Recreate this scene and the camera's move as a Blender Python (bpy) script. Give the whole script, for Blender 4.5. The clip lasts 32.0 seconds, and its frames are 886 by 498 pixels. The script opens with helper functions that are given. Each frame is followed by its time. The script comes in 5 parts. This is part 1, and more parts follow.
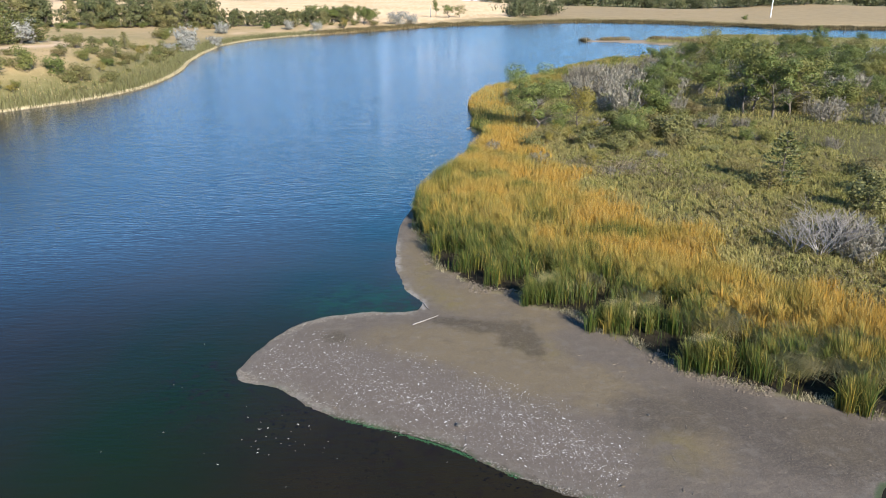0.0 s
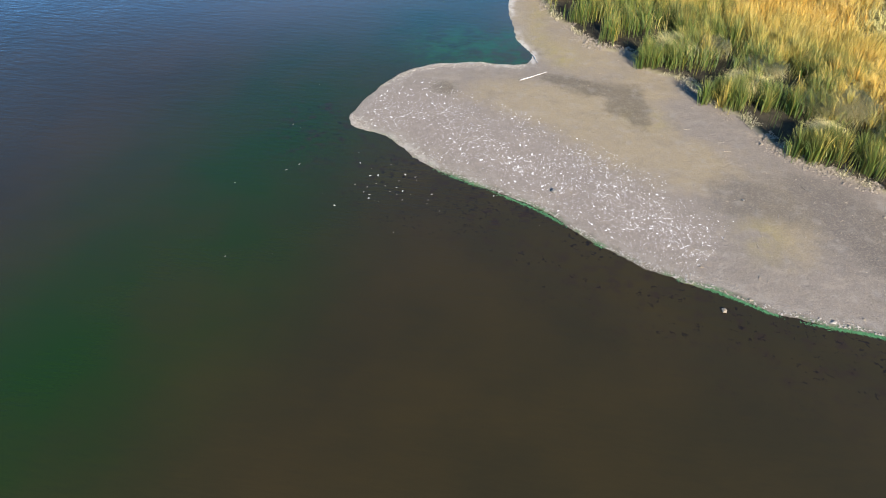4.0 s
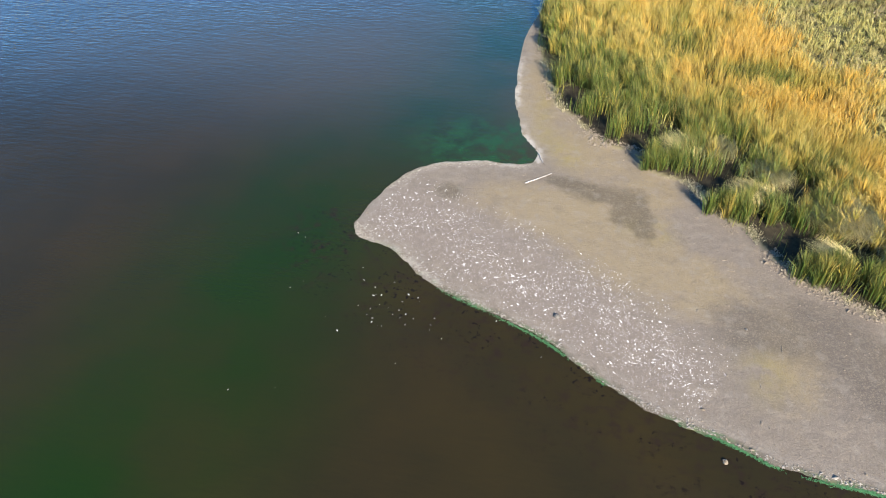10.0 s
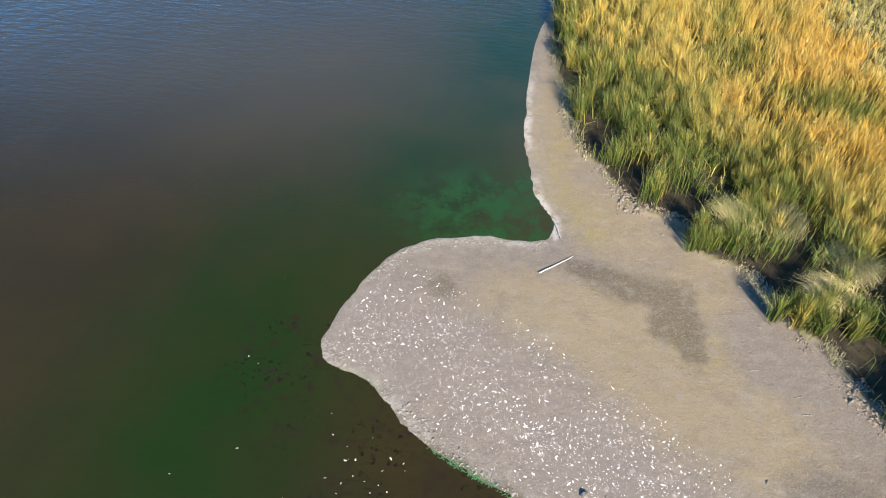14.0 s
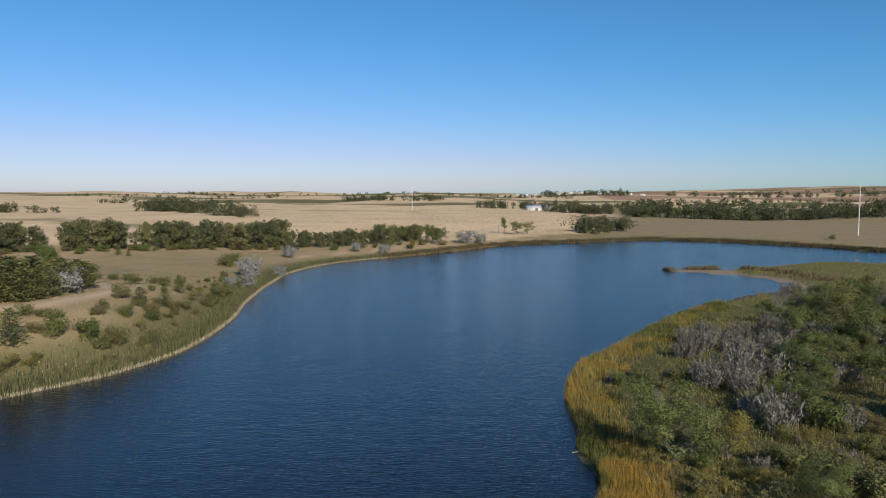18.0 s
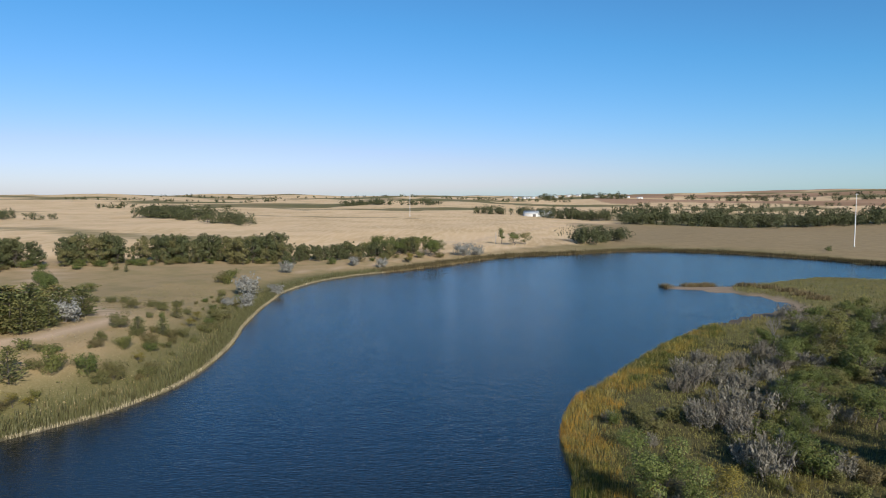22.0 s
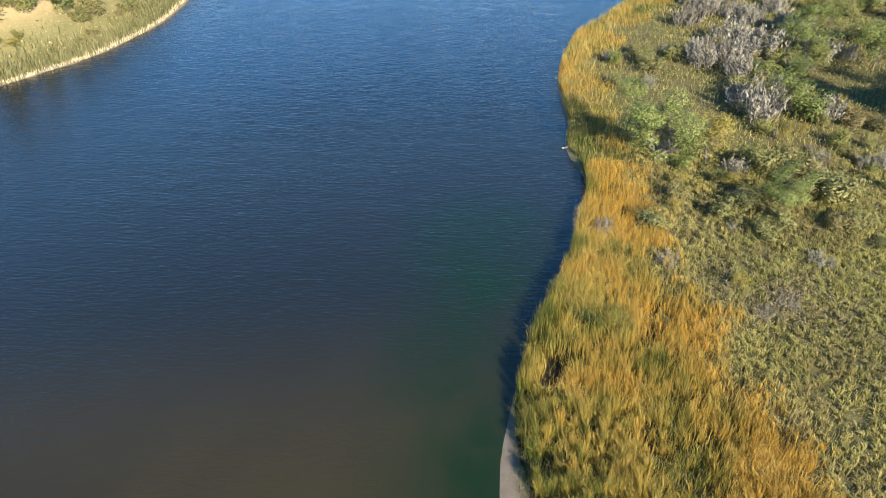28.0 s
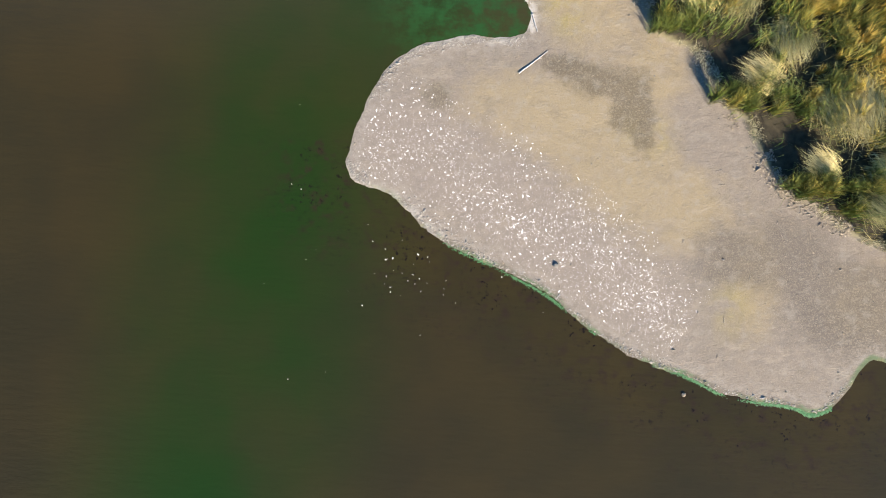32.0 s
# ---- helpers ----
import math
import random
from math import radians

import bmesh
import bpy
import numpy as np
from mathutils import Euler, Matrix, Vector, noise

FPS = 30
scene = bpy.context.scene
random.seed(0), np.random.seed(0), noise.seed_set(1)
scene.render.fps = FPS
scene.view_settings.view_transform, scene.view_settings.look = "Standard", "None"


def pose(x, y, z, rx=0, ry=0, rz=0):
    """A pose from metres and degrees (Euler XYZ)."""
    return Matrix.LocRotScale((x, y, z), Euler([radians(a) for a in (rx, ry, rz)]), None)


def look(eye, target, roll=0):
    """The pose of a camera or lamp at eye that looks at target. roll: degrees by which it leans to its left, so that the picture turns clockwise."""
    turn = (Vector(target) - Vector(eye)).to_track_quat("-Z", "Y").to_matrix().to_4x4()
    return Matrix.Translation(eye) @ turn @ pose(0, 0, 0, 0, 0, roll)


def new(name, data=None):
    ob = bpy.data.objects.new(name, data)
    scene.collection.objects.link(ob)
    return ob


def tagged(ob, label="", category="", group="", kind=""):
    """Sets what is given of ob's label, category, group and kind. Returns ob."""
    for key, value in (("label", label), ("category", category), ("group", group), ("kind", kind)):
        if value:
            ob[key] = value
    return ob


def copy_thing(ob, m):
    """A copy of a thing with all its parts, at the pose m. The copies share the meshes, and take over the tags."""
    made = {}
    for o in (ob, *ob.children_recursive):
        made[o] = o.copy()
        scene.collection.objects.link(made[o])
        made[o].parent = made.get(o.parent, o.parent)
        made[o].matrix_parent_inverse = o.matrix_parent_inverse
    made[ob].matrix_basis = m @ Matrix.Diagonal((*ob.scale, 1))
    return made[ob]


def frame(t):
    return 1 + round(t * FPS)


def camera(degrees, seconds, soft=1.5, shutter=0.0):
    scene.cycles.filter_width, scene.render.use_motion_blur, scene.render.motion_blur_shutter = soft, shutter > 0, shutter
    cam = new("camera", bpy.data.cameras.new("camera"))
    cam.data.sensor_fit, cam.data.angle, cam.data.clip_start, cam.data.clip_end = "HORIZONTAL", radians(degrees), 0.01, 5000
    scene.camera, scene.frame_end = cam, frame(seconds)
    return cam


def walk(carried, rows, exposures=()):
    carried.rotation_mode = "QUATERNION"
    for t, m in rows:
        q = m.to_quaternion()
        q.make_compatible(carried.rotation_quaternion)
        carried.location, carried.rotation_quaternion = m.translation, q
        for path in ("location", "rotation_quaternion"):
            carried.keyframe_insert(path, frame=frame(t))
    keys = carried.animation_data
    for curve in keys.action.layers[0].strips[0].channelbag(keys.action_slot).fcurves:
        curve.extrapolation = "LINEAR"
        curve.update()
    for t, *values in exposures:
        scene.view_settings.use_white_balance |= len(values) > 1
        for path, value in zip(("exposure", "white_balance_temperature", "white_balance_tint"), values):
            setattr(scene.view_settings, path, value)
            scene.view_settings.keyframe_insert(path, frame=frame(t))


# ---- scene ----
# the camera: seconds, place, heading and pitch; a drone, so it never leans
cam = camera(64.96, 32.0, soft=1.0)
ROWS = [
    (0.0, 0.00, 0.00, 26.12, 0.00, -20.48),
    (0.5, -0.01, -0.01, 26.08, 0.80, -20.29),
    (1.0, -0.12, -0.07, 26.04, 0.66, -21.80),
    (1.5, -0.38, -0.11, 26.09, 6.08, -26.48),
    (2.0, -0.49, -0.17, 26.36, 9.56, -32.74),
    (2.5, -0.48, -0.09, 26.90, 9.50, -37.63),
    (3.0, -0.41, 0.03, 27.66, 9.53, -40.77),
    (3.5, -0.35, 0.13, 28.57, 9.50, -42.48),
    (4.0, -0.29, 0.21, 29.51, 9.56, -43.51),
    (4.5, -0.24, 0.27, 30.48, 9.77, -43.56),
    (5.0, -0.21, 0.29, 31.47, 10.08, -43.21),
    (5.5, -0.17, 0.27, 32.43, 10.43, -43.07),
    (6.0, -0.14, 0.24, 33.37, 10.79, -43.22),
    (6.5, -0.09, 0.17, 34.23, 10.80, -43.20),
    (7.0, -0.06, 0.15, 34.92, 10.69, -43.06),
    (7.5, -0.07, 0.32, 35.35, 10.68, -43.18),
    (8.0, -0.12, 0.81, 35.55, 10.68, -43.29),
    (8.5, -0.23, 1.63, 35.60, 10.66, -43.30),
    (9.0, -0.39, 2.76, 35.57, 10.60, -43.27),
    (9.5, -0.61, 4.13, 35.53, 10.53, -43.22),
    (10.0, -0.90, 5.69, 35.51, 10.47, -43.25),
    (10.5, -1.21, 7.40, 35.51, 10.42, -43.31),
    (11.0, -1.56, 9.23, 35.50, 10.31, -43.31),
    (11.5, -1.91, 11.19, 35.51, 10.26, -44.98),
    (12.0, -2.24, 13.33, 35.54, 10.17, -49.22),
    (12.5, -2.58, 15.63, 35.60, 10.14, -52.76),
    (13.0, -2.96, 18.06, 35.63, 10.11, -55.37),
    (13.5, -3.37, 20.61, 35.66, 10.11, -54.52),
    (14.0, -3.89, 23.16, 35.72, 9.86, -49.95),
    (14.5, -4.49, 25.59, 35.93, 9.60, -43.81),
    (15.0, -5.06, 27.85, 36.24, 9.62, -37.01),
    (15.5, -5.43, 29.75, 36.67, 9.66, -29.85),
    (16.0, -5.70, 31.58, 37.15, 8.86, -22.57),
    (16.5, -5.80, 33.20, 37.69, 7.08, -15.66),
    (17.0, -5.79, 34.48, 38.23, 5.36, -10.05),
    (17.5, -5.72, 35.32, 38.67, 4.76, -6.66),
    (18.0, -5.63, 35.88, 39.05, 5.07, -4.70),
    (18.5, -5.51, 36.00, 39.73, 5.24, -4.22),
    (19.0, -5.37, 35.93, 40.71, 5.37, -4.16),
    (19.5, -5.27, 35.83, 41.83, 5.44, -4.12),
    (20.0, -5.22, 35.75, 42.96, 5.49, -4.09),
    (20.5, -5.24, 35.71, 44.03, 4.80, -4.05),
    (21.0, -5.26, 35.68, 45.10, 4.79, -4.03),
    (21.5, -5.26, 35.63, 46.09, 4.85, -4.02),
    (22.0, -5.26, 35.58, 46.98, 4.90, -4.59),
    (22.5, -5.28, 35.56, 47.85, 4.95, -8.26),
    (23.0, -5.33, 35.60, 48.79, 4.98, -14.03),
    (23.5, -5.39, 35.66, 49.77, 4.98, -20.31),
    (24.0, -5.41, 35.72, 50.80, 4.97, -24.97),
    (24.5, -5.38, 35.82, 51.84, 4.98, -27.60),
    (25.0, -5.35, 35.89, 52.65, 5.00, -25.60),
    (25.5, -5.44, 36.02, 53.01, 4.98, -22.81),
    (26.0, -5.71, 36.27, 53.17, 4.88, -21.01),
    (26.5, -6.23, 36.70, 53.03, 4.67, -21.34),
    (27.0, -6.79, 37.17, 52.75, 4.41, -24.02),
    (27.5, -7.21, 37.55, 52.52, 4.16, -29.28),
    (28.0, -7.50, 37.83, 52.36, 3.93, -35.90),
    (28.5, -7.64, 38.04, 52.24, 3.75, -42.71),
    (29.0, -7.68, 38.17, 52.16, 3.63, -49.57),
    (29.5, -7.67, 38.25, 52.08, 3.52, -56.34),
    (30.0, -7.65, 38.29, 52.02, 3.41, -62.67),
    (30.5, -7.63, 38.27, 52.01, 3.30, -69.49),
    (31.0, -7.58, 38.18, 52.00, 3.20, -76.22),
    (31.5, -7.51, 38.06, 51.94, 3.15, -82.95),
    (32.0, -7.42, 37.92, 51.82, 3.15, -89.54),
]
EXPOSURES = [(0.0, 1.22, 6500, 10), (1.0, 1.22, 6500, 10), (2.0, 1.4, 6600, 10), (3.0, 1.88, 6600, 10), (6.0, 2.15, 6700, 10), (13.0, 2.1, 6900, 10), (15.5, 2.25, 6700, 10), (17.5, 0.25, 6500, 10), (18.5, -0.08, 6500, 10),
             (20.0, 0.08, 6500, 10), (22.0, 0.17, 6500, 10), (23.0, 0.4, 6500, 10), (24.0, 1.3, 6700, 10), (24.5, 1.6, 6800, 10), (25.0, 1.85, 6800, 10), (25.5, 1.75, 6700, 10), (26.4, 1.2, 6600, 10), (27.5, 1.45, 6900, 10), (28.0, 1.75, 7100, 10), (29.0, 2.4, 7500, 10), (30.0, 2.7, 7600, 10), (31.0, 2.5, 7400, 10), (32.0, 2.35, 7200, 10)]
walk(cam, [(t, pose(x, y, z, 90 + pitch, 0, yaw)) for t, x, y, z, yaw, pitch in ROWS], EXPOSURES)

# ---- light: a clear autumn sky, the sun behind the camera's right shoulder ----
SUN_TURN, SUN_HEIGHT = 149.5, 29.0
world = bpy.data.worlds.new("sky")
scene.world = world
world.use_nodes = True
sky = world.node_tree.nodes.new("ShaderNodeTexSky")
sky.sky_type, sky.sun_disc = "NISHITA", False
sky.sun_elevation, sky.sun_rotation = radians(SUN_HEIGHT), radians(SUN_TURN)
sky.altitude, sky.air_density, sky.dust_density, sky.ozone_density = 0, 0.8, 0.3, 2.0
# the pale low sky and the deep high sky take a cast of their own
sky_links = world.node_tree.links
grey = world.node_tree.nodes.new("ShaderNodeRGBToBW")
pale = world.node_tree.nodes.new("ShaderNodeMapRange")
pale.inputs["From Min"].default_value, pale.inputs["From Max"].default_value = 3.6, 7.9
cast = world.node_tree.nodes.new("ShaderNodeMix")
cast.data_type = "RGBA"
cast.inputs[6].default_value, cast.inputs[7].default_value = (0.57, 1.23, 1.6, 1), (0.97, 1.0, 1.33, 1)
tint = world.node_tree.nodes.new("ShaderNodeMix")
tint.data_type, tint.blend_type = "RGBA", "MULTIPLY"
tint.inputs[0].default_value = 1.0
sky_links.new(sky.outputs["Color"], grey.inputs[0])
sky_links.new(grey.outputs[0], pale.inputs["Value"])
sky_links.new(pale.outputs[0], cast.inputs[0])
sky_links.new(sky.outputs["Color"], tint.inputs[6])
sky_links.new(cast.outputs[2], tint.inputs[7])
sky_links.new(tint.outputs[2], world.node_tree.nodes["Background"].inputs["Color"])
world.node_tree.nodes["Background"].inputs["Strength"].default_value = 0.075
sun = new("sun", bpy.data.lights.new("sun", "SUN"))
sun.data.energy, sun.data.angle, sun.data.color = 5.0, radians(0.53), (1.0, 0.93, 0.81)
sun_from = Vector((math.sin(radians(SUN_TURN)) * math.cos(radians(SUN_HEIGHT)), math.cos(radians(SUN_TURN)) * math.cos(radians(SUN_HEIGHT)), math.sin(radians(SUN_HEIGHT))))
sun.matrix_world = look(sun_from * 200, (0, 0, 0))


# ---- materials ----
class Paint:
    """A small builder for node materials."""

    def __init__(self, name, rough=0.8, spec=0.2):
        self.mat = bpy.data.materials.new(name)
        self.mat.use_nodes = True
        self.nt = self.mat.node_tree
        self.bsdf = self.nt.nodes["Principled BSDF"]
        self.put(self.bsdf, "Roughness", rough)
        self.put(self.bsdf, "Specular IOR Level", spec)
        self.place = self.node("ShaderNodeNewGeometry").outputs["Position"]

    def node(self, kind):
        return self.nt.nodes.new(kind)

    def put(self, node, key, value):
        if isinstance(value, bpy.types.NodeSocket):
            self.nt.links.new(value, node.inputs[key])
        elif isinstance(value, tuple) and len(value) == 3 and node.inputs[key].type == "RGBA":
            node.inputs[key].default_value = (*value, 1)
        else:
            node.inputs[key].default_value = value

    def noise(self, scale, detail=3, rough=0.55, at=None, stretch=None):
        n = self.node("ShaderNodeTexNoise")
        at = at or self.place
        if stretch:
            m = self.node("ShaderNodeMapping")
            self.put(m, "Vector", at)
            m.inputs["Scale"].default_value = stretch
            at = m.outputs[0]
        self.put(n, "Vector", at)
        self.put(n, "Scale", scale), self.put(n, "Detail", detail), self.put(n, "Roughness", rough)
        return n.outputs["Fac"]

    def ramp(self, value, a, b):
        n = self.node("ShaderNodeMapRange")
        n.interpolation_type = "SMOOTHSTEP"
        for key, v in (("Value", value), ("From Min", a), ("From Max", b)):
            self.put(n, key, v)
        return n.outputs[0]

    def mix(self, fac, a, b, how="MIX"):
        n = self.node("ShaderNodeMix")
        n.data_type, n.blend_type = "RGBA", how
        for k, v in ((0, fac), (6, a), (7, b)):
            if isinstance(v, bpy.types.NodeSocket):
                self.nt.links.new(v, n.inputs[k])
            else:
                n.inputs[k].default_value = (*v, 1) if isinstance(v, tuple) else v
        return n.outputs[2]

    def calc(self, how, a, b=0.0):
        n = self.node("ShaderNodeMath")
        n.operation = how
        self.put(n, 0, a), self.put(n, 1, b)
        return n.outputs[0]

    def attr(self, name):
        n = self.node("ShaderNodeAttribute")
        n.attribute_name = name
        return n.outputs["Fac"]

    def island(self):
        return self.node("ShaderNodeNewGeometry").outputs["Random Per Island"]

    def each(self):
        return self.node("ShaderNodeObjectInfo").outputs["Random"]

    def bump(self, height, strength=0.5, dist=0.05):
        n = self.node("ShaderNodeBump")
        self.put(n, "Height", height), self.put(n, "Strength", strength), self.put(n, "Distance", dist)
        self.put(self.bsdf, "Normal", n.outputs[0])

    def done(self, colour):
        self.put(self.bsdf, "Base Color", colour)
        return self.mat


def leafy(name, dark, mid, light, dead=None, lit=0.14):
    """Leaves or needles: three tones by leaf, some tint by plant, a little light through."""
    p = Paint(name, 0.6, 0.25)
    r = p.island()
    c = p.mix(p.ramp(r, 0.0, 0.55), dark, mid)
    c = p.mix(p.ramp(r, 0.5, 1.0), c, light)
    c = p.mix(p.ramp(p.noise(0.9, 2), 0.35, 0.7), c, p.mix(0.5, c, mid))
    if dead:
        c = p.mix(p.calc("MULTIPLY", p.ramp(p.each(), 0.45, 1.0), 0.7), c, dead)
    p.put(p.bsdf, "Base Color", c)
    t = p.node("ShaderNodeBsdfTranslucent")
    p.put(t, "Color", c)
    m = p.node("ShaderNodeMixShader")
    p.put(m, 0, lit)
    p.nt.links.new(p.bsdf.outputs[0], m.inputs[1])
    p.nt.links.new(t.outputs[0], m.inputs[2])
    p.nt.links.new(m.outputs[0], p.nt.nodes["Material Output"].inputs[0])
    return p.mat


def blades_mat(name, low, high, straw, lit=0.12, mid=None, patch=0.0):
    """Grass and reed blades: tone runs from green to ripe gold, straw ones between."""
    p = Paint(name, 0.55, 0.25)
    r = p.island()
    tone = p.calc("ADD", p.attr("tone"), p.calc("MULTIPLY", p.calc("SUBTRACT", r, 0.5), 0.5))
    c = p.mix(p.ramp(tone, 0.05, 0.95), low, high) if mid is None else p.mix(p.ramp(tone, 0.45, 1.0), p.mix(p.ramp(tone, 0.05, 0.5), low, mid), high)
    c = p.mix(p.calc("MULTIPLY", p.ramp(p.calc("FRACT", p.calc("MULTIPLY", r, 17.3)), 0.6, 1.0), p.calc("ADD", 0.14, p.calc("MULTIPLY", p.ramp(tone, 0.1, 0.6), 0.42))), c, straw)
    c = p.mix(p.calc("MULTIPLY", p.ramp(p.noise(0.35, 3), 0.4, 0.75), 0.35), c, p.mix(0.6, c, (0.031, 0.028, 0.012)))
    # tips yellow with age; sunlit tip and shaded foot are also painted in
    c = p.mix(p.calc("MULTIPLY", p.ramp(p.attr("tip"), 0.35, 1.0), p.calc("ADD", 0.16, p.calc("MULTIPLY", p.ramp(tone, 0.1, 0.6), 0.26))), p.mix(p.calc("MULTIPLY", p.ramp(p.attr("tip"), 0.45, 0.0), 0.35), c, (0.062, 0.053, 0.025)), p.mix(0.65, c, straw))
    c = p.mix(p.calc("MULTIPLY", p.ramp(p.noise(0.16, 5, 0.65), 0.45, 0.65), patch), c, (0.105, 0.08, 0.04))
    old = p.ramp(p.calc("FRACT", p.calc("MULTIPLY", r, 41.7)), 0.78, 0.98)
    c = p.mix(p.calc("MULTIPLY", old, 0.85), c, (0.03, 0.022, 0.01))
    bright = p.ramp(p.calc("FRACT", p.calc("MULTIPLY", r, 73.1)), 0.8, 1.0)
    c = p.mix(p.calc("MULTIPLY", bright, 0.5), c, p.mix(0.6, straw, c))
    p.put(p.bsdf, "Base Color", c)
    t = p.node("ShaderNodeBsdfTranslucent")
    p.put(t, "Color", c)
    m = p.node("ShaderNodeMixShader")
    p.put(m, 0, lit)
    p.nt.links.new(p.bsdf.outputs[0], m.inputs[1])
    p.nt.links.new(t.outputs[0], m.inputs[2])
    p.nt.links.new(m.outputs[0], p.nt.nodes["Material Output"].inputs[0])
    return p.mat


def plain(name, colour, other, scale=3.0, rough=0.8, relief=0.3):
    p = Paint(name, rough, 0.2)
    n = p.noise(scale, 4)
    p.bump(p.noise(scale * 4, 3), relief, 0.02)
    return p.done(p.mix(p.ramp(n, 0.3, 0.7), colour, other))


def ground_mat():
    p = Paint("soil_and_grass", 0.92, 0.1)
    big, mid, fine = p.noise(0.012, 4), p.noise(0.15, 4), p.noise(2.2, 4)
    # grass and bare ground
    grass = p.mix(p.ramp(mid, 0.35, 0.68), (0.105, 0.098, 0.037), (0.155, 0.134, 0.057))
    grass = p.mix(p.ramp(fine, 0.35, 0.75), grass, (0.165, 0.145, 0.068))
    dry = p.mix(p.ramp(mid, 0.3, 0.7), (0.40, 0.28, 0.158), (0.34, 0.24, 0.128))
    dry = p.mix(p.calc("MULTIPLY", p.ramp(fine, 0.4, 0.7), 0.5), dry, (0.45, 0.335, 0.205))
    dry = p.mix(p.calc("MULTIPLY", p.ramp(p.noise(0.07, 5, 0.65), 0.45, 0.62), 0.45), dry, (0.22, 0.187, 0.085))
    c = p.mix(p.attr("dry"), grass, dry)
    # stubble and ploughed fields
    rows = p.noise(0.25, 3, stretch=(1.0, 0.12, 1.0))
    stubble = p.mix(p.ramp(big, 0.35, 0.65), (0.60, 0.43, 0.255), (0.49, 0.345, 0.19))
    stubble = p.mix(p.calc("MULTIPLY", p.ramp(rows, 0.4, 0.65), 0.5), stubble, (0.66, 0.50, 0.32))
    c = p.mix(p.attr("stubble"), c, stubble)
    brown = p.mix(p.ramp(mid, 0.3, 0.7), (0.285, 0.212, 0.118), (0.24, 0.178, 0.098))
    c = p.mix(p.attr("brown"), c, brown)
    red = p.mix(p.ramp(mid, 0.3, 0.7), (0.285, 0.155, 0.093), (0.322, 0.205, 0.13))
    c = p.mix(p.attr("red"), c, red)
    c = p.mix(p.attr("track"), c, p.mix(p.ramp(fine, 0.3, 0.7), (0.52, 0.385, 0.27), (0.46, 0.33, 0.22)))
    # near-black floor under the reeds: their shade put into the ground colour
    c = p.mix(p.attr("reed_shade"), c, p.mix(p.ramp(fine, 0.3, 0.7), (0.016, 0.013, 0.009), (0.032, 0.026, 0.016)))
    # dark ground below the grass paints shade into the gaps between tufts
    c = p.mix(p.calc("MULTIPLY", p.attr("meadow_shade"), 0.6), c, p.mix(p.ramp(fine, 0.3, 0.7), (0.034, 0.03, 0.014), (0.075, 0.064, 0.03)))
    # mud bar: grey silt, tan dry crust, damp stains, a pale rim of salt, green slime at the water's edge
    shore = p.attr("shore")
    m1, m2, m3 = p.noise(0.16, 4, 0.6), p.noise(0.33, 5, 0.6), p.noise(9.0, 4, 0.7)
    blot = p.calc("MULTIPLY", p.calc("SUBTRACT", m1, 0.5), 1.1)
    blot2 = p.calc("MULTIPLY", p.calc("SUBTRACT", m2, 0.5), 1.3)
    mottle = p.calc("MULTIPLY", p.calc("SUBTRACT", p.noise(0.75, 6, 0.72), 0.5), 1.5)
    silt = p.mix(p.ramp(p.calc("ADD", p.calc("ADD", p.attr("crust"), blot), mottle), 0.1, 1.2), (0.113, 0.096, 0.083), (0.15, 0.12, 0.078))
    silt = p.mix(p.calc("MULTIPLY", p.ramp(p.noise(0.5, 6, 0.7), 0.52, 0.68), 0.4), silt, (0.085, 0.072, 0.057))
    silt = p.mix(p.calc("MULTIPLY", p.ramp(p.noise(0.42, 6, 0.7, stretch=(1.0, 1.6, 1.0)), 0.53, 0.66), 0.45), silt, (0.172, 0.147, 0.118))
    silt = p.mix(p.calc("MULTIPLY", p.attr("algal"), p.ramp(p.noise(0.7, 4), 0.3, 0.6)), silt, (0.155, 0.127, 0.034))
    silt = p.mix(p.calc("MULTIPLY", p.ramp(p.calc("ADD", p.attr("slick"), blot2), 0.25, 0.9), 0.75), silt, (0.068, 0.058, 0.05))
    silt = p.mix(p.calc("MULTIPLY", p.ramp(p.calc("ADD", p.calc("ADD", p.attr("damp"), blot2), mottle), 0.3, 0.95), 0.75), silt, (0.062, 0.051, 0.036))
    silt = p.mix(p.calc("MULTIPLY", p.ramp(m3, 0.48, 0.66), 0.5), silt, (0.167, 0.143, 0.112))
    silt = p.mix(p.calc("MULTIPLY", p.ramp(p.noise(1.1, 4), 0.52, 0.7), 0.35), silt, (0.158, 0.143, 0.124))
    speck = p.noise(13.0, 4, 0.75)
    silt = p.mix(p.calc("MULTIPLY", p.ramp(speck, 0.55, 0.68), 0.5), silt, (0.053, 0.043, 0.034))
    silt = p.mix(p.calc("MULTIPLY", p.ramp(p.noise(15.0, 4, 0.75), 0.56, 0.68), 0.45), silt, (0.205, 0.18, 0.149))
    splash = p.ramp(p.noise(4.6, 5, 0.7, stretch=(1.0, 0.6, 1)), 0.54, 0.66)
    silt = p.mix(p.calc("MULTIPLY", p.calc("MULTIPLY", splash, 0.7), p.attr("guano")), silt, (0.248, 0.223, 0.208))
    silt = p.mix(p.calc("MULTIPLY", p.attr("guano"), 0.35), silt, (0.133, 0.112, 0.102))
    salt = p.calc("MULTIPLY", p.calc("MULTIPLY", p.ramp(shore, 0.8, 0.2), p.calc("MULTIPLY", p.ramp(p.noise(1.4, 5, 0.7), 0.36, 0.56), p.calc("ADD", 0.2, p.calc("MULTIPLY", p.ramp(p.noise(0.28, 3), 0.42, 0.6), 0.8)))), p.attr("salty"))
